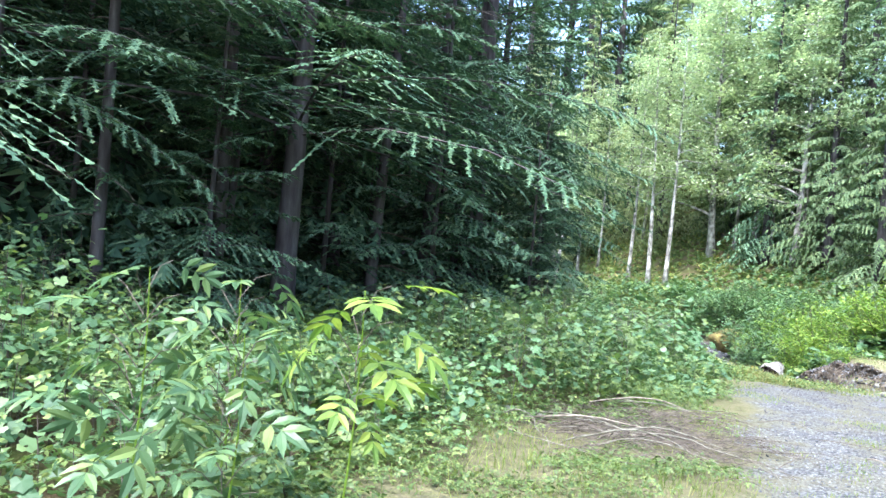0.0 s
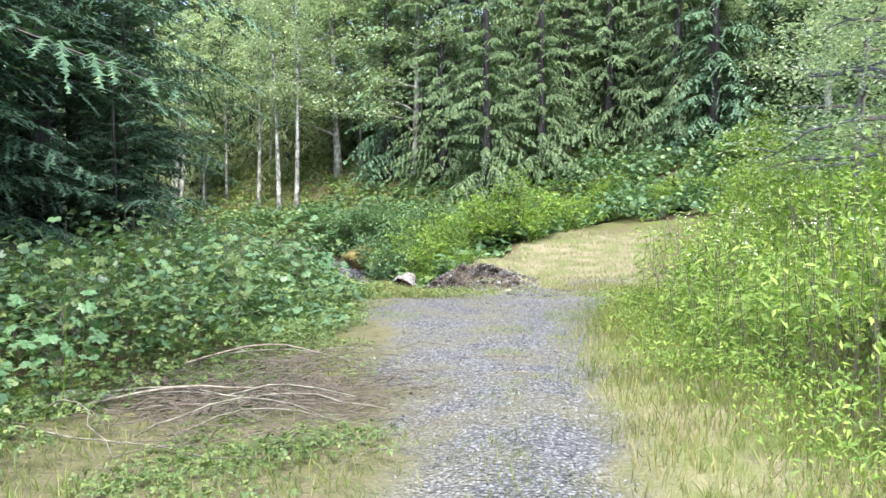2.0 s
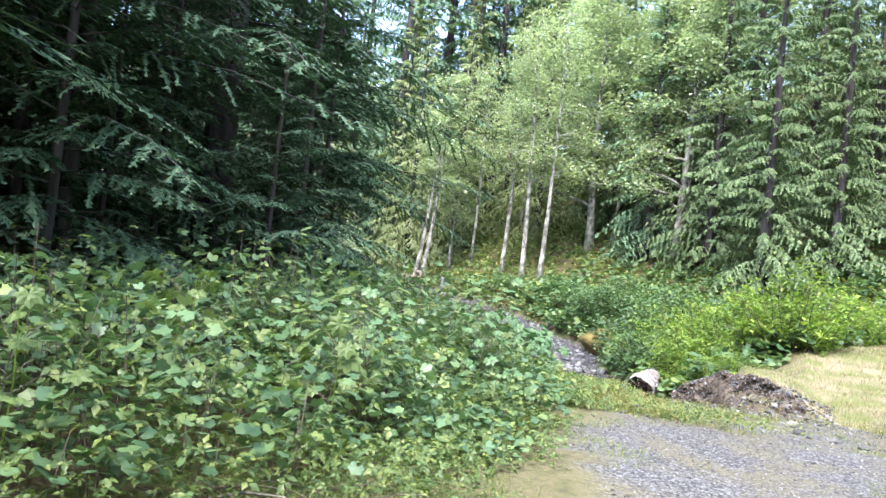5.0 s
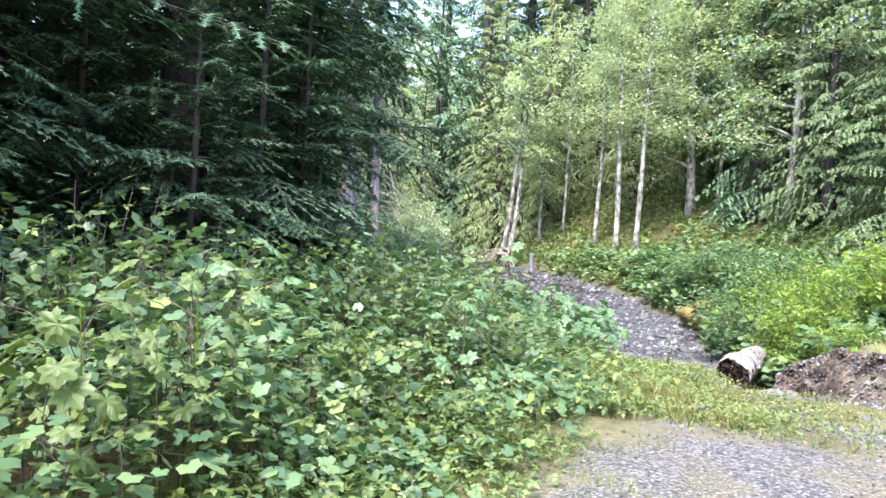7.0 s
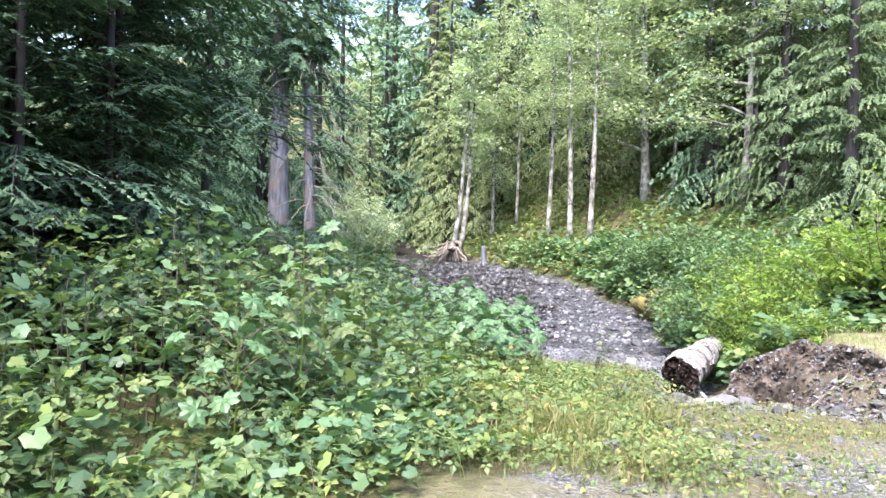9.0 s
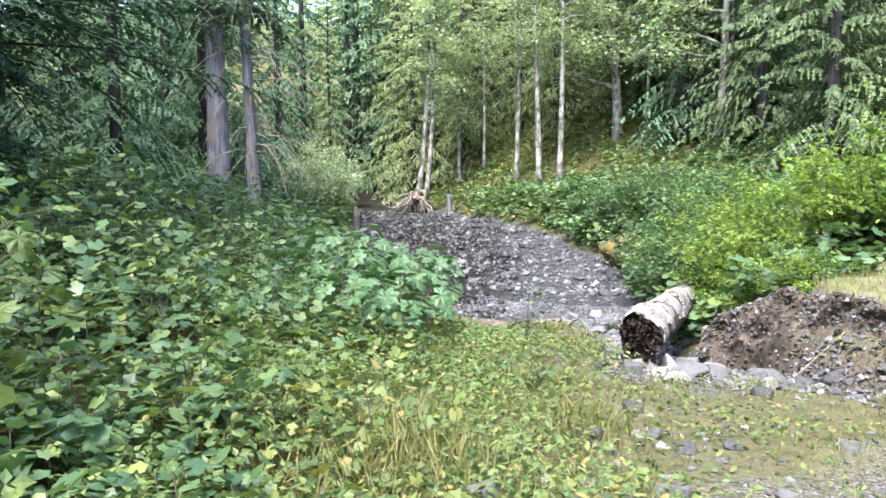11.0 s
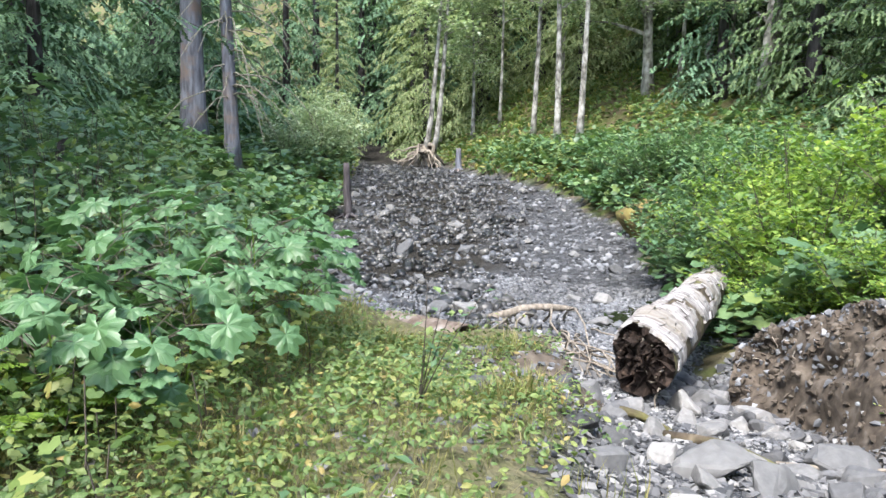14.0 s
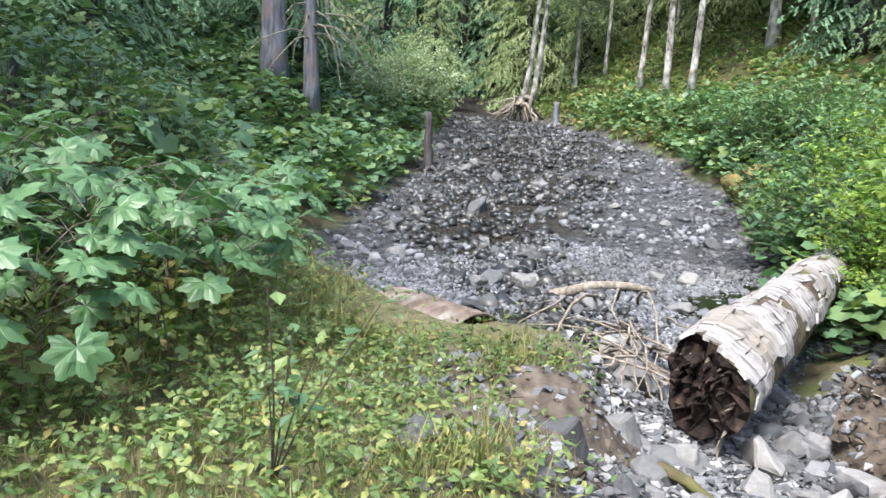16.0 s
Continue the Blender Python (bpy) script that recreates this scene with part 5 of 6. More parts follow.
# ---- fallen log ----
def fallen_log():
    rng = np.random.default_rng(500)
    a, b, r = np.array([-2.66, 22.2, -0.64]), np.array([-3.62, 29.6, -1.02]), 0.31
    e = thing("fallen_log", "thick fallen log with weathered flaking bark, rotten at the end", "log", at=tuple(a))
    d = b - a
    L = np.linalg.norm(d)
    d /= L
    u = np.cross(d, [0, 0, 1.0])
    u /= np.linalg.norm(u)
    w = np.cross(u, d)
    n, sides = 60, 26
    s = np.linspace(0, 1, n)
    ang = np.linspace(0, 2 * np.pi, sides, endpoint=False)
    ss, aa = np.meshgrid(s, ang, indexing="ij")
    rr = r * (1 + 0.05 * bumps(ss * 9, aa * 2, 1, 41) + 0.05 * np.cos(3 * aa + 4 * ss)) * (1 - 0.10 * ss)
    slant = -0.30 * np.cos(aa) * np.clip(1 - ss * L / 0.9, 0, 1)
    ragged = slant + np.where(ss == 0, 0.14 * bumps(np.cos(aa) * 3, np.sin(aa) * 3, 0.55, 42), 0)
    v = (ss * L + ragged)[..., None] * d + (np.cos(aa) * rr)[..., None] * u + (np.sin(aa) * rr)[..., None] * w
    i, j = np.meshgrid(np.arange(n - 1), np.arange(sides), indexing="ij")
    q, q2 = i * sides + j, i * sides + (j + 1) % sides
    f = np.concatenate([np.stack([q, q2 + sides, q2], -1).reshape(-1, 3), np.stack([q, q + sides, q2 + sides], -1).reshape(-1, 3)])
    mesh_object("body", v.reshape(-1, 3), f, LOGSIDE, e, True)
    # hollowed, splintered ends
    for end, sgn, name in ((0, 1, "rotten_end"), (n - 1, -1, "far_end")):
        rings = [v[end]]
        for k, depth in ((0.86, -0.01), (0.6, 0.03), (0.3, -0.02), (0.02, 0.02)):
            c = v[end].mean(0)
            ring = c + (v[end] - c) * k + d * sgn * depth + rng.normal(0, 0.028, (sides, 3))
            rings.append(ring)
        vv = np.concatenate(rings)
        i, j = np.meshgrid(np.arange(4), np.arange(sides), indexing="ij")
        q, q2 = i * sides + j, i * sides + (j + 1) % sides
        ff = np.concatenate([np.stack([q, q2, q2 + sides], -1).reshape(-1, 3), np.stack([q, q2 + sides, q + sides], -1).reshape(-1, 3)])
        mesh_object(name, vv, ff, ROT, e, False)
    # bark plates along the upper side
    for col in range(8):
        s0 = rng.uniform(-0.04, 0.14) - 0.26 * math.cos(np.radians(10 + col * 23))
        while s0 < L - 0.1:
            s1 = min(s0 + rng.uniform(0.25, 0.8), L - 0.02)
            if rng.uniform() > (0.04 if 0 < col < 6 else 0.35):
                a0 = np.radians(-2 + col * 23 + rng.uniform(-5, 5))
                a1 = a0 + np.radians(rng.uniform(25, 33))
                gs, ga = np.meshgrid(np.linspace(s0 - 0.01, s1 + 0.03, 5), np.linspace(a0, a1, 4), indexing="ij")
                lift = 0.003 + 0.012 * rng.uniform(0, 1) + 0.012 * rng.uniform(0, 1, gs.shape) + 0.02 * rng.uniform(-1, 1) * (gs - s0) / 0.4
                rad = r * (1 + 0.05 * bumps(gs / L * 9, ga * 2, 1, 41) + 0.05 * np.cos(3 * ga + 4 * gs / L)) * (1 - 0.10 * gs / L)
                jag, jag2 = rng.normal(0, 0.022, gs.shape), rng.normal(0, 0.03, gs.shape)
                rings = []
                for h in (lift, -0.012):
                    rings.append(((gs + jag)[..., None] * d + (np.cos(ga + jag2) * (rad + h))[..., None] * u + (np.sin(ga + jag2) * (rad + h))[..., None] * w).reshape(-1, 3))
                F = [[p * 4 + k, p * 4 + k + 1, p * 4 + k + 5, p * 4 + k + 4] for p in range(4) for k in range(3)]
                rim = [0, 1, 2, 3, 7, 11, 15, 19, 18, 17, 16, 12, 8, 4]
                F += [[rim[(k + 1) % 14], rim[k], rim[k] + 20, rim[(k + 1) % 14] + 20] for k in range(14)]
                mesh_object("bark_plate", np.concatenate(rings), np.array(F)[:, ::-1], LOGBARK, e)
            s0 = s1
    # lumps of rotten heartwood in the broken end
    for k in range(46):
        t, q = rng.uniform(0, 6.28), r * rng.uniform(0, 0.8)
        v2, f2 = hull_rock(560 + k, 0.8, 12)
        v2 = v2 * rng.uniform(0.025, 0.06) * (0.7, 3.0, 0.8) + np.cos(t) * u * q + np.sin(t) * w * q - d * (rng.uniform(-0.02, 0.05) + 0.30 * np.cos(t) * q / r)
        mesh_object("heartwood", v2, f2, ROT, e)
    # splinters round the broken end
    for k in range(26):
        t = rng.uniform(0, 6.28)
        q = r * rng.uniform(0.5, 0.98)
        p0 = np.cos(t) * u * q + np.sin(t) * w * q + d * (0.1 - 0.30 * np.cos(t) * q / r)
        p1 = p0 - d * rng.uniform(0.12, 0.26) + rng.normal(0, 0.04, 3)
        mesh_object("splinter", *tube([p0, (p0 + p1) / 2 + rng.normal(0, 0.01, 3), p1], [0.014, 0.010, 0.002], 4), ROT if k % 3 else DEAD, e)


fallen_log()

# ---- stones ----
def rock_mesh(seed, flat):
    v, f = hull_rock(seed, flat, 20)
    bm = bmesh.new()
    vs = [bm.verts.new(p) for p in v]
    for t in f:
        bm.faces.new([vs[k] for k in t])
    bmesh.ops.dissolve_limit(bm, angle_limit=radians(14), verts=bm.verts[:], edges=bm.edges[:])
    bmesh.ops.bevel(bm, geom=bm.edges[:], offset=0.05, segments=1, affect="EDGES", profile=0.5)
    bmesh.ops.triangulate(bm, faces=bm.faces[:])
    bmesh.ops.subdivide_edges(bm, edges=bm.edges[:], cuts=1)
    for q in bm.verts:
        q.co += q.co.normalized() * (0.05 * noise.noise(q.co * 2.3 + Vector((seed, 0, 0))) + 0.03 * noise.noise(q.co * 6))
    bmesh.ops.triangulate(bm, faces=bm.faces[:])
    return part("rock", bm, STONE, None)


ROCKS = [rock_mesh(600 + i, fl) for i, fl in enumerate((0.35, 0.5, 0.7, 0.28, 0.6, 0.42, 0.8, 0.33))]
for r_ in ROCKS:
    r_.location = (-1.6, 21.0, -0.85)
    r_.scale = (0.07, 0.07, 0.07)
    tagged(r_, "angular grey slate stone in the washout", "rock", "stones in the washout")
rng = np.random.default_rng(601)


CREEK_ROCKS = [rock_mesh(620 + i, fl) for i, fl in enumerate((0.6, 0.5, 0.7, 0.55))]
for i, r_ in enumerate(CREEK_ROCKS):
    r_.data.materials[0] = STONE_CREEK
    r_.matrix_basis = pose(-7.4 - 0.9 * i, 27.6 + 0.8 * i, float(height(-7.4 - 0.9 * i, 27.6 + 0.8 * i)) + 0.02, 0, 0, 40 * i) @ Matrix.Diagonal((0.2, 0.2, 0.2, 1))
    tagged(r_, "rounded dark-grey stone in the creek bed", "rock", "stones in the creek bed")


def place_rock(kind, x, y, size, label="", turn=None, tilt=14, sink=0.3):
    src = CREEK_ROCKS[kind % 4] if y > 25.5 else ROCKS[kind]
    z = float(height(x, y)) + size * 0.25
    c = copy_thing(src, pose(x, y, z - size * sink * 0.3, rng.normal(0, tilt), rng.normal(0, tilt), rng.uniform(0, 360) if turn is None else turn))
    c.scale = (size, size, size)
    if label:
        tagged(c, label)
    return c


for x, y, k in ((-1.45, 21.7, 0.15), (-1.1, 21.15, 0.12), (-0.6, 20.75, 0.14), (-0.3, 20.6, 0.17), (0.1, 20.35, 0.13), (-1.75, 22.3, 0.2), (0.45, 20.25, 0.12), (-0.75, 20.45, 0.1), (-0.1, 20.1, 0.12)):
    place_rock(int(k * 100) % 8, x, y, k, "stone washed out at the foot of the earth bank")
# larger stones with places of their own
place_rock(2, -1.87, 21.4, 0.17, "pale whitish stone in the washout")
place_rock(1, -1.62, 20.0, 0.30, "large flat grey slab in the washout", 20, 6)
place_rock(0, -1.25, 19.75, 0.24, "tilted slate slab among broken stones", 60, 25)
place_rock(4, -2.02, 19.5, 0.16)
place_rock(5, -2.3, 19.9, 0.15)
place_rock(6, -2.92, 21.55, 0.25, "dark wet boulder under the log end", 10, 5)
place_rock(3, -2.6, 21.75, 0.24, "flat brown stone propping up the log", 40, 8)
place_rock(5, -2.28, 22.2, 0.24, "grey slab leaning on the log", 120, 25)
place_rock(1, -2.2, 22.7, 0.26, "blue-grey slab beside the log", 80, 15)
place_rock(2, -1.0, 20.9, 0.26, "pinkish angular boulder at the bank", 30, 10)
place_rock(4, -0.85, 20.6, 0.16)
place_rock(0, -1.9, 24.4, 0.34, "flat slab beside the log", 10, 8)
place_rock(5, -1.75, 25.2, 0.36)
place_rock(6, -2.75, 20.6, 0.22, "dark stone in the eroded bank", 10, 8)
place_rock(4, -3.05, 20.0, 0.22, "brown stone in the eroded bank", 100, 8)
place_rock(2, -12.05, 32.3, 0.42, "brownish pointed boulder in the creek bed")
place_rock(4, -8.5, 29.3, 0.34, "rounded grey stone in the creek bed")
place_rock(6, -10.5, 32.8, 0.34)
place_rock(1, -6.0, 27.0, 0.26, "dark stone in the creek bed")
place_rock(1, -6.9, 25.4, 0.24, "bluish stone in the creek bed")
for i in range(120):
    yy = rng.uniform(18.8, 24.5)
    xx = float(ramp(yy, [18, 19.5, 21, 22.2, 24.5], [-0.1, -0.75, -1.65, -2.15, -2.2])) + rng.normal(0, 0.62)
    if in_bed(xx, yy) > 0.4:
        place_rock(int(rng.integers(0, 8)), xx, yy, float(rng.uniform(0.06, 0.16)), tilt=22)
for i in range(90):
    yy = rng.uniform(24, 48)
    t = rng.uniform(0.05, 0.95)
    place_rock(int(rng.integers(1, 8)), float(bed_left(yy) * (1 - t) + bed_right(yy) * t), yy, float(0.1 + 0.26 * rng.uniform() ** 2), "rounded grey stone in the creek bed")
for i in range(26):
    place_rock(int(rng.integers(0, 8)), float(rng.uniform(-2.2, 1.6)), float(rng.uniform(15, 19)), float(rng.uniform(0.05, 0.12)), "loose pale stone on the grassy ground")

many = []
broken = []
for i in range(6):
    v, f = hull_rock(680 + i, 0.45, 10)
    x, y = sample(rng, 3000, -3.6, 0.6, 18.4, 25, lambda x, y: in_bed(x, y))
    n = len(x)
    broken.append(spread(v, f, turned(rng, n, 0.35, 0.012 + 0.055 * rng.uniform(0, 1, n) ** 1.6, (1, 0.8, 0.7)), np.stack([x, y, height(x, y) + 0.01], -1)))
# stones in the earth of the lip and beside the log
for x0, x1, y0, y1, n, big in ((-3.9, -2.5, 20.2, 22.7, 380, 0.06), (-2.7, -1.5, 22.3, 27.5, 700, 0.13), (-1.2, 1.2, 19.2, 21.2, 900, 0.07)):
    x, y = rng.uniform(x0, x1, n), rng.uniform(y0, y1, n)
    broken.append(spread(*hull_rock(630, 0.45, 10), turned(rng, n, 0.35, 0.015 + big * rng.uniform(0, 1, n) ** 2), np.stack([x, y, height(x, y) + 0.01], -1)))
cobbles = []
for i in range(6):
    v, f = hull_rock(640 + i, 0.6, 13)
    x, y = sample(rng, 3600, -30, -1.8, 22.8, 50, lambda x, y: in_bed(x, y) * step(60, 20, y) * (1 - 0.8 * wet_channel(x, y)))
    n = len(x)
    many.append(spread(v, f, turned(rng, n, 0.2, 0.045 + 0.13 * rng.uniform(0, 1, n) ** 2.2), np.stack([x, y, height(x, y) + 0.015], -1)))
    x, y = sample(rng, 5200, -9.5, -1.8, 22.8, 31, lambda x, y: in_bed(x, y) * (1 - 0.6 * wet_channel(x, y)))
    n = len(x)
    many.append(spread(v, f, turned(rng, n, 0.3, rng.uniform(0.022, 0.07, n)), np.stack([x, y, height(x, y) + 0.01], -1)))
    x, y = sample(rng, 2600, -30, -1.8, 23, 50, lambda x, y: in_bed(x, y) * wet_channel(x, y))
    n = len(x)
    cobbles.append(spread(v, f, turned(rng, n, 0.25, 0.06 + 0.20 * rng.uniform(0, 1, n) ** 2.2), np.stack([x, y, height(x, y) + 0.02], -1)))
tagged(mesh_object("creek_cobbles", *join(cobbles), STONE_WET, None, True), "dark wet cobbles in the channel of the creek", "stones", kind="stuff")
x, y = sample(rng, 2600, -3.5, 3, 14.5, 21, lambda x, y: (1 - in_bed(x, y)) * step(-0.2, 0.5, bumps(x, y, 1.0, 61)) * (x > green_left(y)) * (y < lip_line(x) - 0.4))
n = len(x)
broken.append(spread(*hull_rock(655, 0.4, 9), turned(rng, n, 0.3, 0.012 + 0.05 * rng.uniform(0, 1, n) ** 3), np.stack([x, y, height(x, y) + 0.006], -1)))
tagged(mesh_object("washout_gravel", *join(broken), SHARD), "broken grey slate gravel in the washout", "gravel", kind="stuff")
tagged(mesh_object("creek_pebbles", *join(many), STONE_MANY, None, True), "grey pebbles and cobbles filling the creek bed", "stones", kind="stuff")
many = []
for i in range(4):
    v, f = hull_rock(660 + i, 0.6, 8)
    x, y = sample(rng, 4200, -2.4, 3.2, -3, 19, lambda x, y: on_gravel(x, y) * step(-6, 6, y + 4))
    n = len(x)
    many.append(spread(v, f, turned(rng, n, 0.4, rng.uniform(0.008, 0.026, n)), np.stack([x, y, height(x, y) + 0.003], -1)))
tagged(mesh_object("drive_gravel", *join(many), GRIT), "loose grey gravel on the drive", "gravel", kind="stuff")

# ---- earth bank beyond the washout ----
def earth_bank():
    rng = np.random.default_rng(700)
    e = thing("earth_bank", "eroded bank of loose brown earth and stones", "bank", at=(-0.7, 22.2, 0))
    e["kind"] = "structure"
    gs, gt = np.meshgrid(np.linspace(0, 1, 70), np.linspace(0, 1, 26), indexing="ij")
    k = [0, 0.15, 0.37, 0.57, 0.86, 1]
    x = -2.05 + 2.75 * gs
    top_y = ramp(gs, k, [23.15, 23.3, 22.7, 21.85, 20.85, 20.05])
    foot_y = ramp(gs, k, [22.75, 22.5, 21.75, 21.2, 20.2, 19.45])
    y = foot_y + (top_y - foot_y) * gt ** 0.75
    crest = ramp(gs, k, [-0.62, -0.38, -0.04, 0.07, 0.02, -0.14])
    low = height(x, foot_y) - 0.10
    z = low + (crest - low) * np.sin(gt * np.pi / 2) ** 0.75
    rough = 0.11 * bumps(x * 3, z * 3 + y * 2, 0.9, 71) + 0.05 * bumps(x * 3, z * 3 + y * 2, 0.3, 72)
    y, z = y - rough * 1.3, z + rough * 0.6
    v = np.stack([x + 0.7, y - 22.2, z], -1).reshape(-1, 3)
    n = 26
    i, j = np.meshgrid(np.arange(69), np.arange(n - 1), indexing="ij")
    q = (i * n + j).ravel()
    mesh_object("earth_face", v, np.stack([q, q + n, q + n + 1, q + 1], -1), DIRT, e, True)
    many = []
    for k in range(5):
        pv, pf = hull_rock(710 + k, 0.7, 10)
        pick = rng.integers(0, len(v), 260)
        many.append(spread(pv, pf, turned(rng, 260, 0.5, rng.uniform(0.01, 0.06, 260)), v[pick] + (0, -0.01, 0)))
    tagged(mesh_object("clods", *join(many[:3]), DIRT, e), "clods of earth stuck in the bank", kind="stuff")
    tagged(mesh_object("stones", *join(many[3:]), STONE_MANY, e), "clods and stones stuck in the earth", kind="stuff")
    for k in range(18):
        p = v[rng.integers(0, len(v))]
        q = np.linspace(0, 1, 5)[:, None]
        pts = p + q * np.array([rng.normal(0, 0.15), -0.14, -0.10]) + rng.normal(0, 0.02, (5, 3))
        mesh_object("rootlet", *tube(pts, np.linspace(0.006, 0.002, 5), 3, False), DEAD, e)


earth_bank()


def earth_mound(x, y, wide, deep, crest, turn):
    """A low heap of stony soil left standing between gully and creek."""
    rng = np.random.default_rng(int(abs(x * 71)))
    n = 44
    gx, gy = np.meshgrid(np.linspace(-1, 1, n), np.linspace(-1, 1, n), indexing="ij")
    c, q = np.cos(turn), np.sin(turn)
    wx, wy = x + gx * wide * c - gy * deep * q, y + gx * wide * q + gy * deep * c
    r = np.hypot(gx, gy) + 0.22 * bumps(wx, wy, 0.5, 74)
    low = height(wx, wy)
    top = low + np.maximum(0, crest - low)
    z = low - 0.06 + (top - low + 0.06) * (1 - step(0.35, 1.0, r)) + (0.05 * bumps(wx, wy, 0.3, 75) + 0.025 * bumps(wx, wy, 0.11, 76)) * (r < 1.1)
    v = np.stack([wx - x, wy - y, z], -1).reshape(-1, 3)
    i, j = np.meshgrid(np.arange(n - 1), np.arange(n - 1), indexing="ij")
    k = (i * n + j).ravel()
    e = thing("earth_mound", "low mound of stony brown earth beside the log", "bank", at=(x, y, 0))
    e["kind"] = "structure"
    mesh_object("earth_face", v, np.stack([k, k + n, k + n + 1, k + 1], -1), DIRT, e, True)
    inside = v[(r < 0.95).ravel()]
    many = []
    for k in range(6):
        pv, pf = hull_rock(740 + k, 0.5, 10)
        pick = rng.integers(0, len(inside), 90)
        many.append(spread(pv, pf, turned(rng, 90, 0.4, rng.uniform(0.012, 0.06, 90) * rng.uniform(0.5, 1.3, 90)), inside[pick]))
    tagged(mesh_object("stones", *join(many[:4]), STONE_MANY, e), "grey stones set in the earth", kind="stuff")
    tagged(mesh_object("clods", *join(many[4:]), DIRT, e), "clods of earth", kind="stuff")


earth_mound(-3.35, 21.35, 0.95, 0.62, -0.52, 0.25)
earth_mound(-2.95, 20.35, 0.5, 0.5, -0.42, 0.4)
place_rock(3, -2.85, 21.75, 0.24, "dark wet slate block at the rotten end of the log")
place_rock(5, -2.55, 21.35, 0.18, "flat grey slate stone below the log")

# ---- dead wood ----
def stick(name, pts, r0, r1, material, label, group="", sides=7, category="branch"):
    pts = np.asarray(pts, float)
    base = pts[0].copy()
    ob = mesh_object(name, *tube(pts - base, np.linspace(r0, r1, len(pts)), sides), material, None, True)
    ob.location = base
    return tagged(ob, label, category, group)


def ground_line(x0, y0, x1, y1, n, rise, rng, wobble=0.05):
    s = np.linspace(0, 1, n)
    x, y = x0 + (x1 - x0) * s + np.cumsum(rng.normal(0, wobble, n)) * (s > 0), y0 + (y1 - y0) * s + np.cumsum(rng.normal(0, wobble, n)) * (s > 0)
    return np.stack([x, y, height(x, y) + rise * np.sin(np.pi * s) + 0.012], -1)


rng = np.random.default_rng(800)
stick("driftwood_log", ground_line(-6.8, 27.2, -5.75, 28.6, 7, 0.10, rng, 0.02), 0.085, 0.055, DEAD, "bleached driftwood log lying in the creek bed", category="log")
for i, (x0, y0, x1, y1, rise, r) in enumerate(((-6.2, 27.3, -4.6, 23.6, 0.30, 0.024), (-5.9, 27.4, -4.2, 24.2, 0.38, 0.020), (-6.3, 27.0, -4.95, 24.0, 0.22, 0.017), (-5.7, 27.8, -3.9, 24.8, 0.34, 0.018), (-5.2, 26.6, -3.6, 23.4, 0.22, 0.014),
                                              (-5.5, 26.0, -3.3, 24.6, 0.20, 0.013), (-6.6, 26.4, -5.0, 25.0, 0.18, 0.012), (-5.3, 25.6, -4.2, 23.5, 0.16, 0.012), (-4.9, 27.0, -3.5, 25.4, 0.2, 0.012), (-5.9, 25.9, -4.4, 25.6, 0.14, 0.01))):
    stick("dead_branch", ground_line(x0, y0, x1, y1, 9, rise * 1.3, rng, 0.06), r * 1.3, 0.008, DEAD, "bleached dead branch tangled beside the log", "dead branches in the creek", 5)
for i in range(16):
    x0, y0 = -4.7 + rng.normal(0, 0.35), 25.2 + rng.normal(0, 0.6)
    x1, y1 = -3.5 + rng.normal(0, 0.25), 23.3 + rng.normal(0, 0.4)
    if i % 3 == 0:
        x0, y0, x1, y1 = x0 - 0.6, y0 - 0.6, x1 + 0.2, y1 + 0.9
    stick("dead_branch", ground_line(x0, y0, x1, y1, 10, rng.uniform(0.15, 0.55), rng, 0.07), rng.uniform(0.012, 0.03), 0.006, DEAD, "bleached dead branch tangled beside the log", "dead branches in the creek", 6)
stick("driftwood_pole", ground_line(-4.5, 23.2, -2.9, 23.4, 6, 0.12, rng, 0.02), 0.05, 0.03, DEAD, "grey driftwood pole caught against the log")
stick("broken_root", ground_line(-2.75, 21.45, -2.2, 21.25, 6, 0.05, rng, 0.03), 0.05, 0.02, LOGSIDE, "reddish splintered root lying below the log")
stick("broken_root", ground_line(-2.1, 20.95, -1.55, 20.65, 6, 0.04, rng, 0.03), 0.045, 0.015, LOGSIDE, "fibrous torn root wood among the stones")
stick("dead_branch", ground_line(-1.35, 20.75, -0.25, 21.1, 6, 0.05, rng, 0.02), 0.016, 0.01, DEAD, "pale stick lying on the stones")
# heap of cut twigs beside the drive
for i in range(15):
    x0, y0 = rng.uniform(-3.0, -1.4), rng.uniform(5.6, 8.4)
    x1, y1 = x0 + rng.uniform(1.0, 2.3), y0 + rng.normal(0.2, 0.45)
    stick("dead_branch", ground_line(x0, y0, x1, y1, 9, rng.uniform(0.03, 0.22), rng, 0.03), rng.uniform(0.005, 0.012), 0.003, LICHEN, "thin grey dead branch in a brush heap", "brush heap beside the drive", 5)
stick("dead_branch", ground_line(-2.6, 6.35, -0.75, 6.9, 10, 0.16, rng, 0.02), 0.014, 0.006, DEAD, "long pale dead branch on the brush heap", "brush heap beside the drive", 6)
stick("dead_branch", ground_line(-2.3, 7.3, -0.9, 8.2, 10, 0.26, rng, 0.02), 0.012, 0.005, DEAD, "long pale dead branch on the brush heap", "brush heap beside the drive", 6)
stick("birch_log", ground_line(-3.0, 6.55, -2.35, 6.75, 5, 0.03, rng, 0.01), 0.06, 0.055, BARK_PALE, "short pale log half hidden in the brush", category="log")
many = []
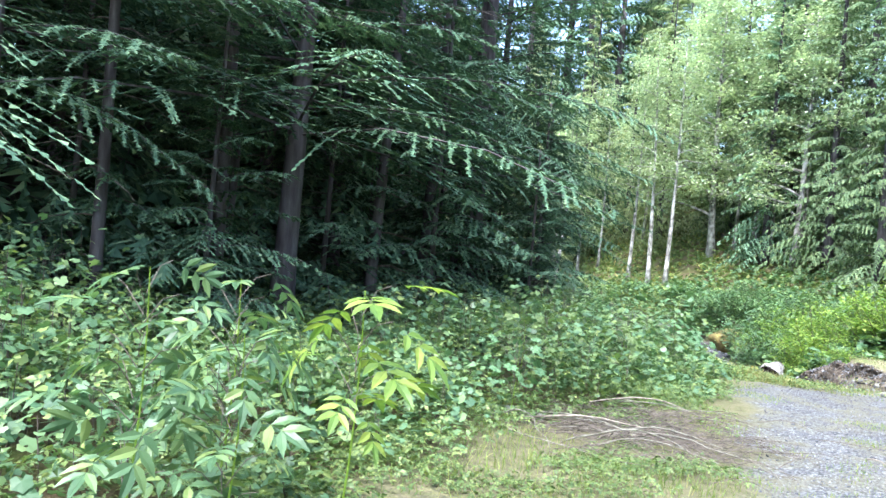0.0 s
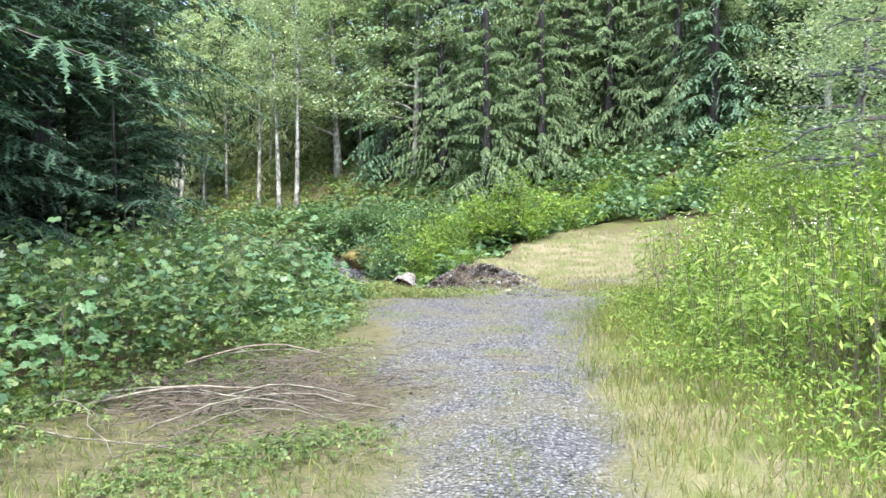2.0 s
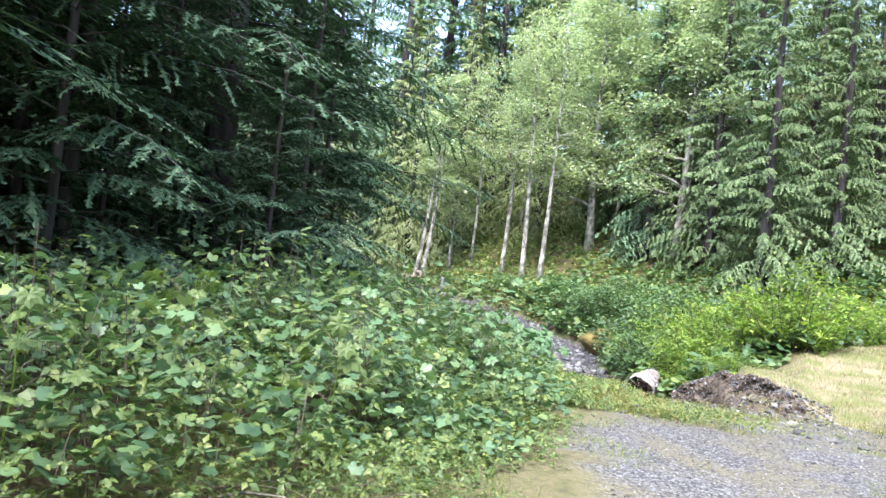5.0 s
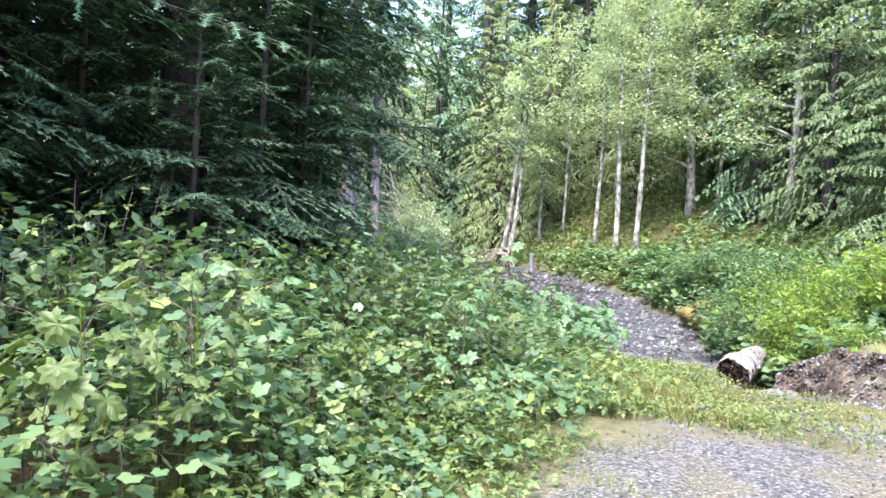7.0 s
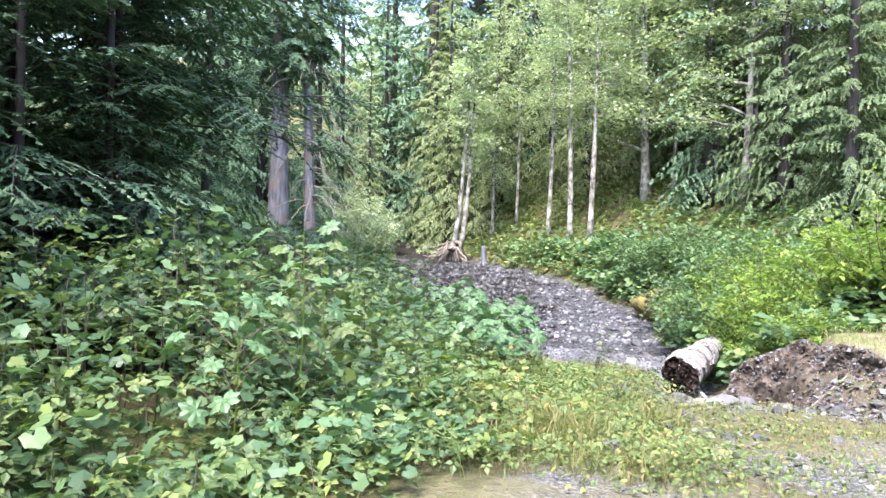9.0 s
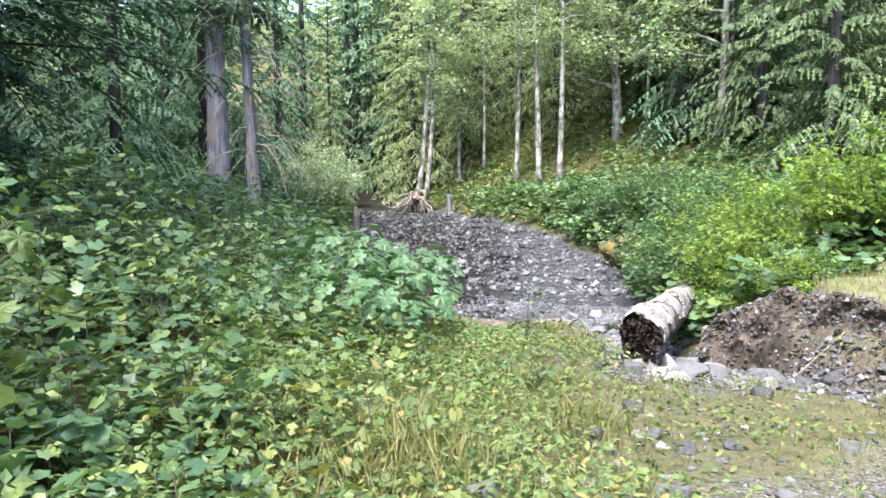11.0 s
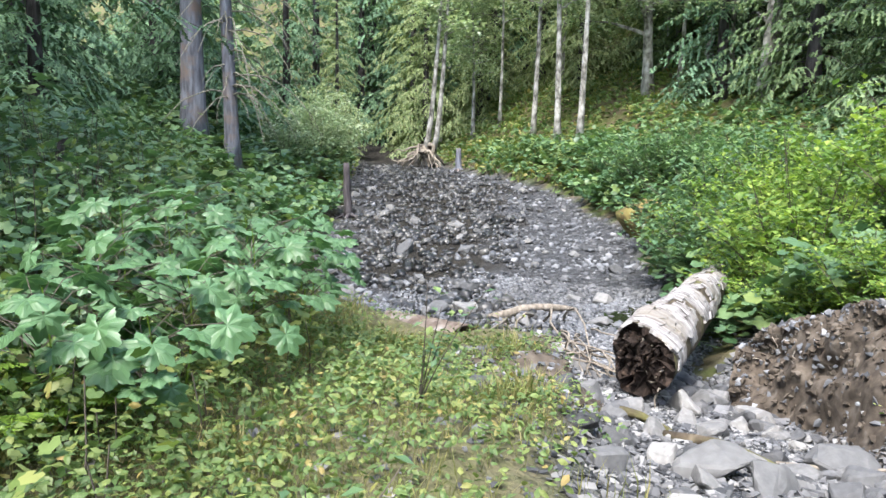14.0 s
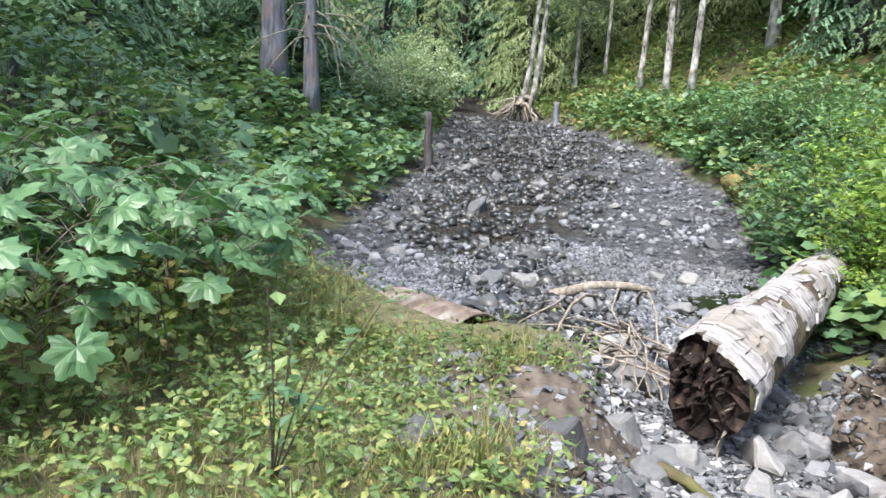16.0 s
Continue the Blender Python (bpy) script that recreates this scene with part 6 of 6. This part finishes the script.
for i in range(560):
    x0, y0, a, ln = rng.normal(-1.45, 0.6), rng.normal(6.9, 0.65), rng.normal(0.2, 0.7), rng.uniform(0.25, 0.9)
    p = ground_line(x0, y0, x0 + ln * np.cos(a), y0 + ln * np.sin(a), 4, rng.uniform(0.0, 0.1), rng, 0.02)
    p[:, 2] += rng.uniform(0, 0.08)
    many.append(tube(p, np.linspace(0.005, 0.002, 4), 3, False))
tagged(mesh_object("brush_twigs", *join(many), TWIG), "fine grey-brown twigs of the brush heap", "twigs", kind="stuff")
stick("dead_branch", ground_line(0.85, 7.95, 1.05, 7.75, 4, 0.02, rng, 0.01), 0.008, 0.004, DEAD, "small pale twig on the gravel")
place_rock(6, 0.9, 8.05, 0.05, "small dark clod on the gravel")

# upright snags in the creek
def snag(x, y, tall, r, lean, material, label):
    rng = np.random.default_rng(int(abs(x * 100)))
    e = thing("tree_stump", label, "stump", at=(x, y, float(height(x, y)) - 0.05))
    k = np.linspace(0, 1, 7)
    mesh_object("stem", *tube(np.stack([lean * k, 0 * k, tall * k], -1) + rng.normal(0, 0.012, (7, 3)), r * (1.25 - 0.5 * k), 9), material, e, True)
    for i in range(5):
        a = i * 1.3
        s = np.linspace(0, 1, 5)
        mesh_object("root", *tube(np.stack([np.cos(a) * 0.6 * s, np.sin(a) * 0.6 * s, 0.22 - 0.25 * s], -1), np.linspace(r * 0.7, 0.02, 5), 6), material, e, True)
    return e


snag(-18.0, 37.4, 2.0, 0.14, -0.12, BARK_DARK, "dark upright snag standing in the creek bed")
snag(-20.5, 49.3, 1.2, 0.16, 0.0, BARK_GREY, "weathered grey stump in the grass")
snag(-8.6, 20.6, 1.1, 0.05, 0.2, BARK_DARK, "thin dark dead stem among the leaves")

# rusted culvert pipe
def culvert():
    e = thing("culvert_pipe", "rusty corrugated culvert pipe half buried in gravel", "pipe", at=(-5.05, 22.40, -0.90))
    n, sides = 61, 20
    s = np.linspace(-0.55, 0.55, n)
    a = np.linspace(np.radians(-15), np.radians(195), sides)
    ss, aa = np.meshgrid(s, a, indexing="ij")
    V = []
    for off in (0, -0.012):
        rr = 0.40 + 0.016 * np.sin(ss * 2 * np.pi / 0.10) + off
        V.append(np.stack([ss * 0.95, np.cos(aa) * rr - 0.12 * ss, np.sin(aa) * rr * 0.72], -1).reshape(-1, 3))
    i, j = np.meshgrid(np.arange(n - 1), np.arange(sides - 1), indexing="ij")
    q = (i * sides + j).ravel()
    f = np.stack([q, q + sides, q + sides + 1, q + 1], -1)
    mesh_object("shell", np.concatenate(V), np.concatenate([f, f[:, ::-1] + n * sides]), RUST, e, True)


culvert()

# mossy boulder and its neighbours under the far shrubs
def moss_boulder(x, y, size, label, material=None):
    rng = np.random.default_rng(int(abs(x * 37)))
    bm = bmesh.new()
    bmesh.ops.create_icosphere(bm, subdivisions=3, radius=1)
    for v in bm.verts:
        k = 1 + 0.22 * noise.noise(v.co * 1.4 + Vector((x, y, 0))) + 0.07 * noise.noise(v.co * 4)
        v.co = Vector((v.co.x * size * k, v.co.y * size * 0.8 * k, v.co.z * size * 0.62 * k))
    for f in bm.faces:
        f.smooth = True
    ob = part("boulder", bm, material or MOSSROCK, None)
    ob.location = (x, y, float(height(x, y)) + 0.2 * size)
    return tagged(ob, label, "rock")


moss_boulder(-6.9, 37.0, 1.0, "large mossy brown boulder under the shrubs")
moss_boulder(-5.9, 35.2, 0.55, "mossy boulder at the edge of the creek")
moss_boulder(-3.9, 31.2, 0.5, "brown boulder beside the creek pool")

# shallow pool
def pool():
    m, nt, b = make("pool_water", 0.06, spec=0.5)
    b.inputs["Base Color"].default_value = (0.03, 0.035, 0.02, 1)
    b.inputs["Transmission Weight"].default_value = 0.6
    b.inputs["IOR"].default_value = 1.33
    a = np.linspace(0, 2 * np.pi, 40, endpoint=False)
    r = 1 + 0.2 * np.sin(3 * a) + 0.1 * np.sin(7 * a + 1)
    v = np.concatenate([[[0, 0, 0]], np.stack([0.75 * r * np.cos(a), 1.5 * r * np.sin(a), 0 * a], -1)])
    f = np.array([[0, i + 1, (i + 1) % 40 + 1] for i in range(40)])
    ob = mesh_object("creek_pool", v, f, m)
    ob.location = (-4.7, 29.0, -1.655)
    tagged(ob, "shallow still water pool in the creek bed", "water", kind="structure")


pool()

# thin dark saplings by the lip
def sapling(seed, x, y, tall):
    rng = np.random.default_rng(seed)
    e = thing("sapling", "thin dark-stemmed sapling with few leaves", "sapling", "saplings on the lip", at=(x, y, float(height(x, y)) - 0.02))
    many, spots = [], []
    for i in range(5):
        a, k = rng.uniform(0, 6.28), np.linspace(0, 1, 7)
        t, ln = tall * rng.uniform(0.6, 1.05), rng.uniform(0.05, 0.28)
        p = np.stack([np.cos(a) * ln * k ** 1.5 + 0.22 * k * t, np.sin(a) * ln * k ** 1.5, t * k], -1)
        mesh_object("stem", *tube(p, np.linspace(0.005, 0.002, 7), 5), TWIG, e)
        spots.append(p[3:])
    mesh_object("leaves", *leafy(rng, np.concatenate(spots), 2, 0.05, 0.06), LEAF, e)


sapling(901, -2.98, 19.17, 0.75)
sapling(902, -2.1, 17.3, 0.45)

# yellow leaves on the bank shrub
rng = np.random.default_rng(910)
spots = np.array([[-7.6, 12.0, 1.35], [-7.45, 12.05, 1.45], [-7.7, 12.1, 1.15]])
e = thing("yellowed_shrub", "small shrub with yellowed leaves under the conifer", "shrub", at=(-7.6, 12.1, float(height(-7.6, 12.1)) - 0.02))
z0 = float(height(-7.6, 12.1))
mesh_object("branchwork", *join([tube([[0.03 * i, 0, 0], [0.02 * i, -0.05, 0.7], [0.1 * i - 0.1, -0.1, 1.4 - z0]], [0.01, 0.008, 0.004], 5) for i in range(3)]), TWIG, e)
YELLOW = leaf_material("yellow_leaf", [(0, (0.55, 0.36, 0.03)), (1, (0.62, 0.48, 0.06))], 0.4)
mesh_object("leaves", *leafy(rng, spots - (-7.6, 12.1, z0), 5, 0.07, 0.12), YELLOW, e)
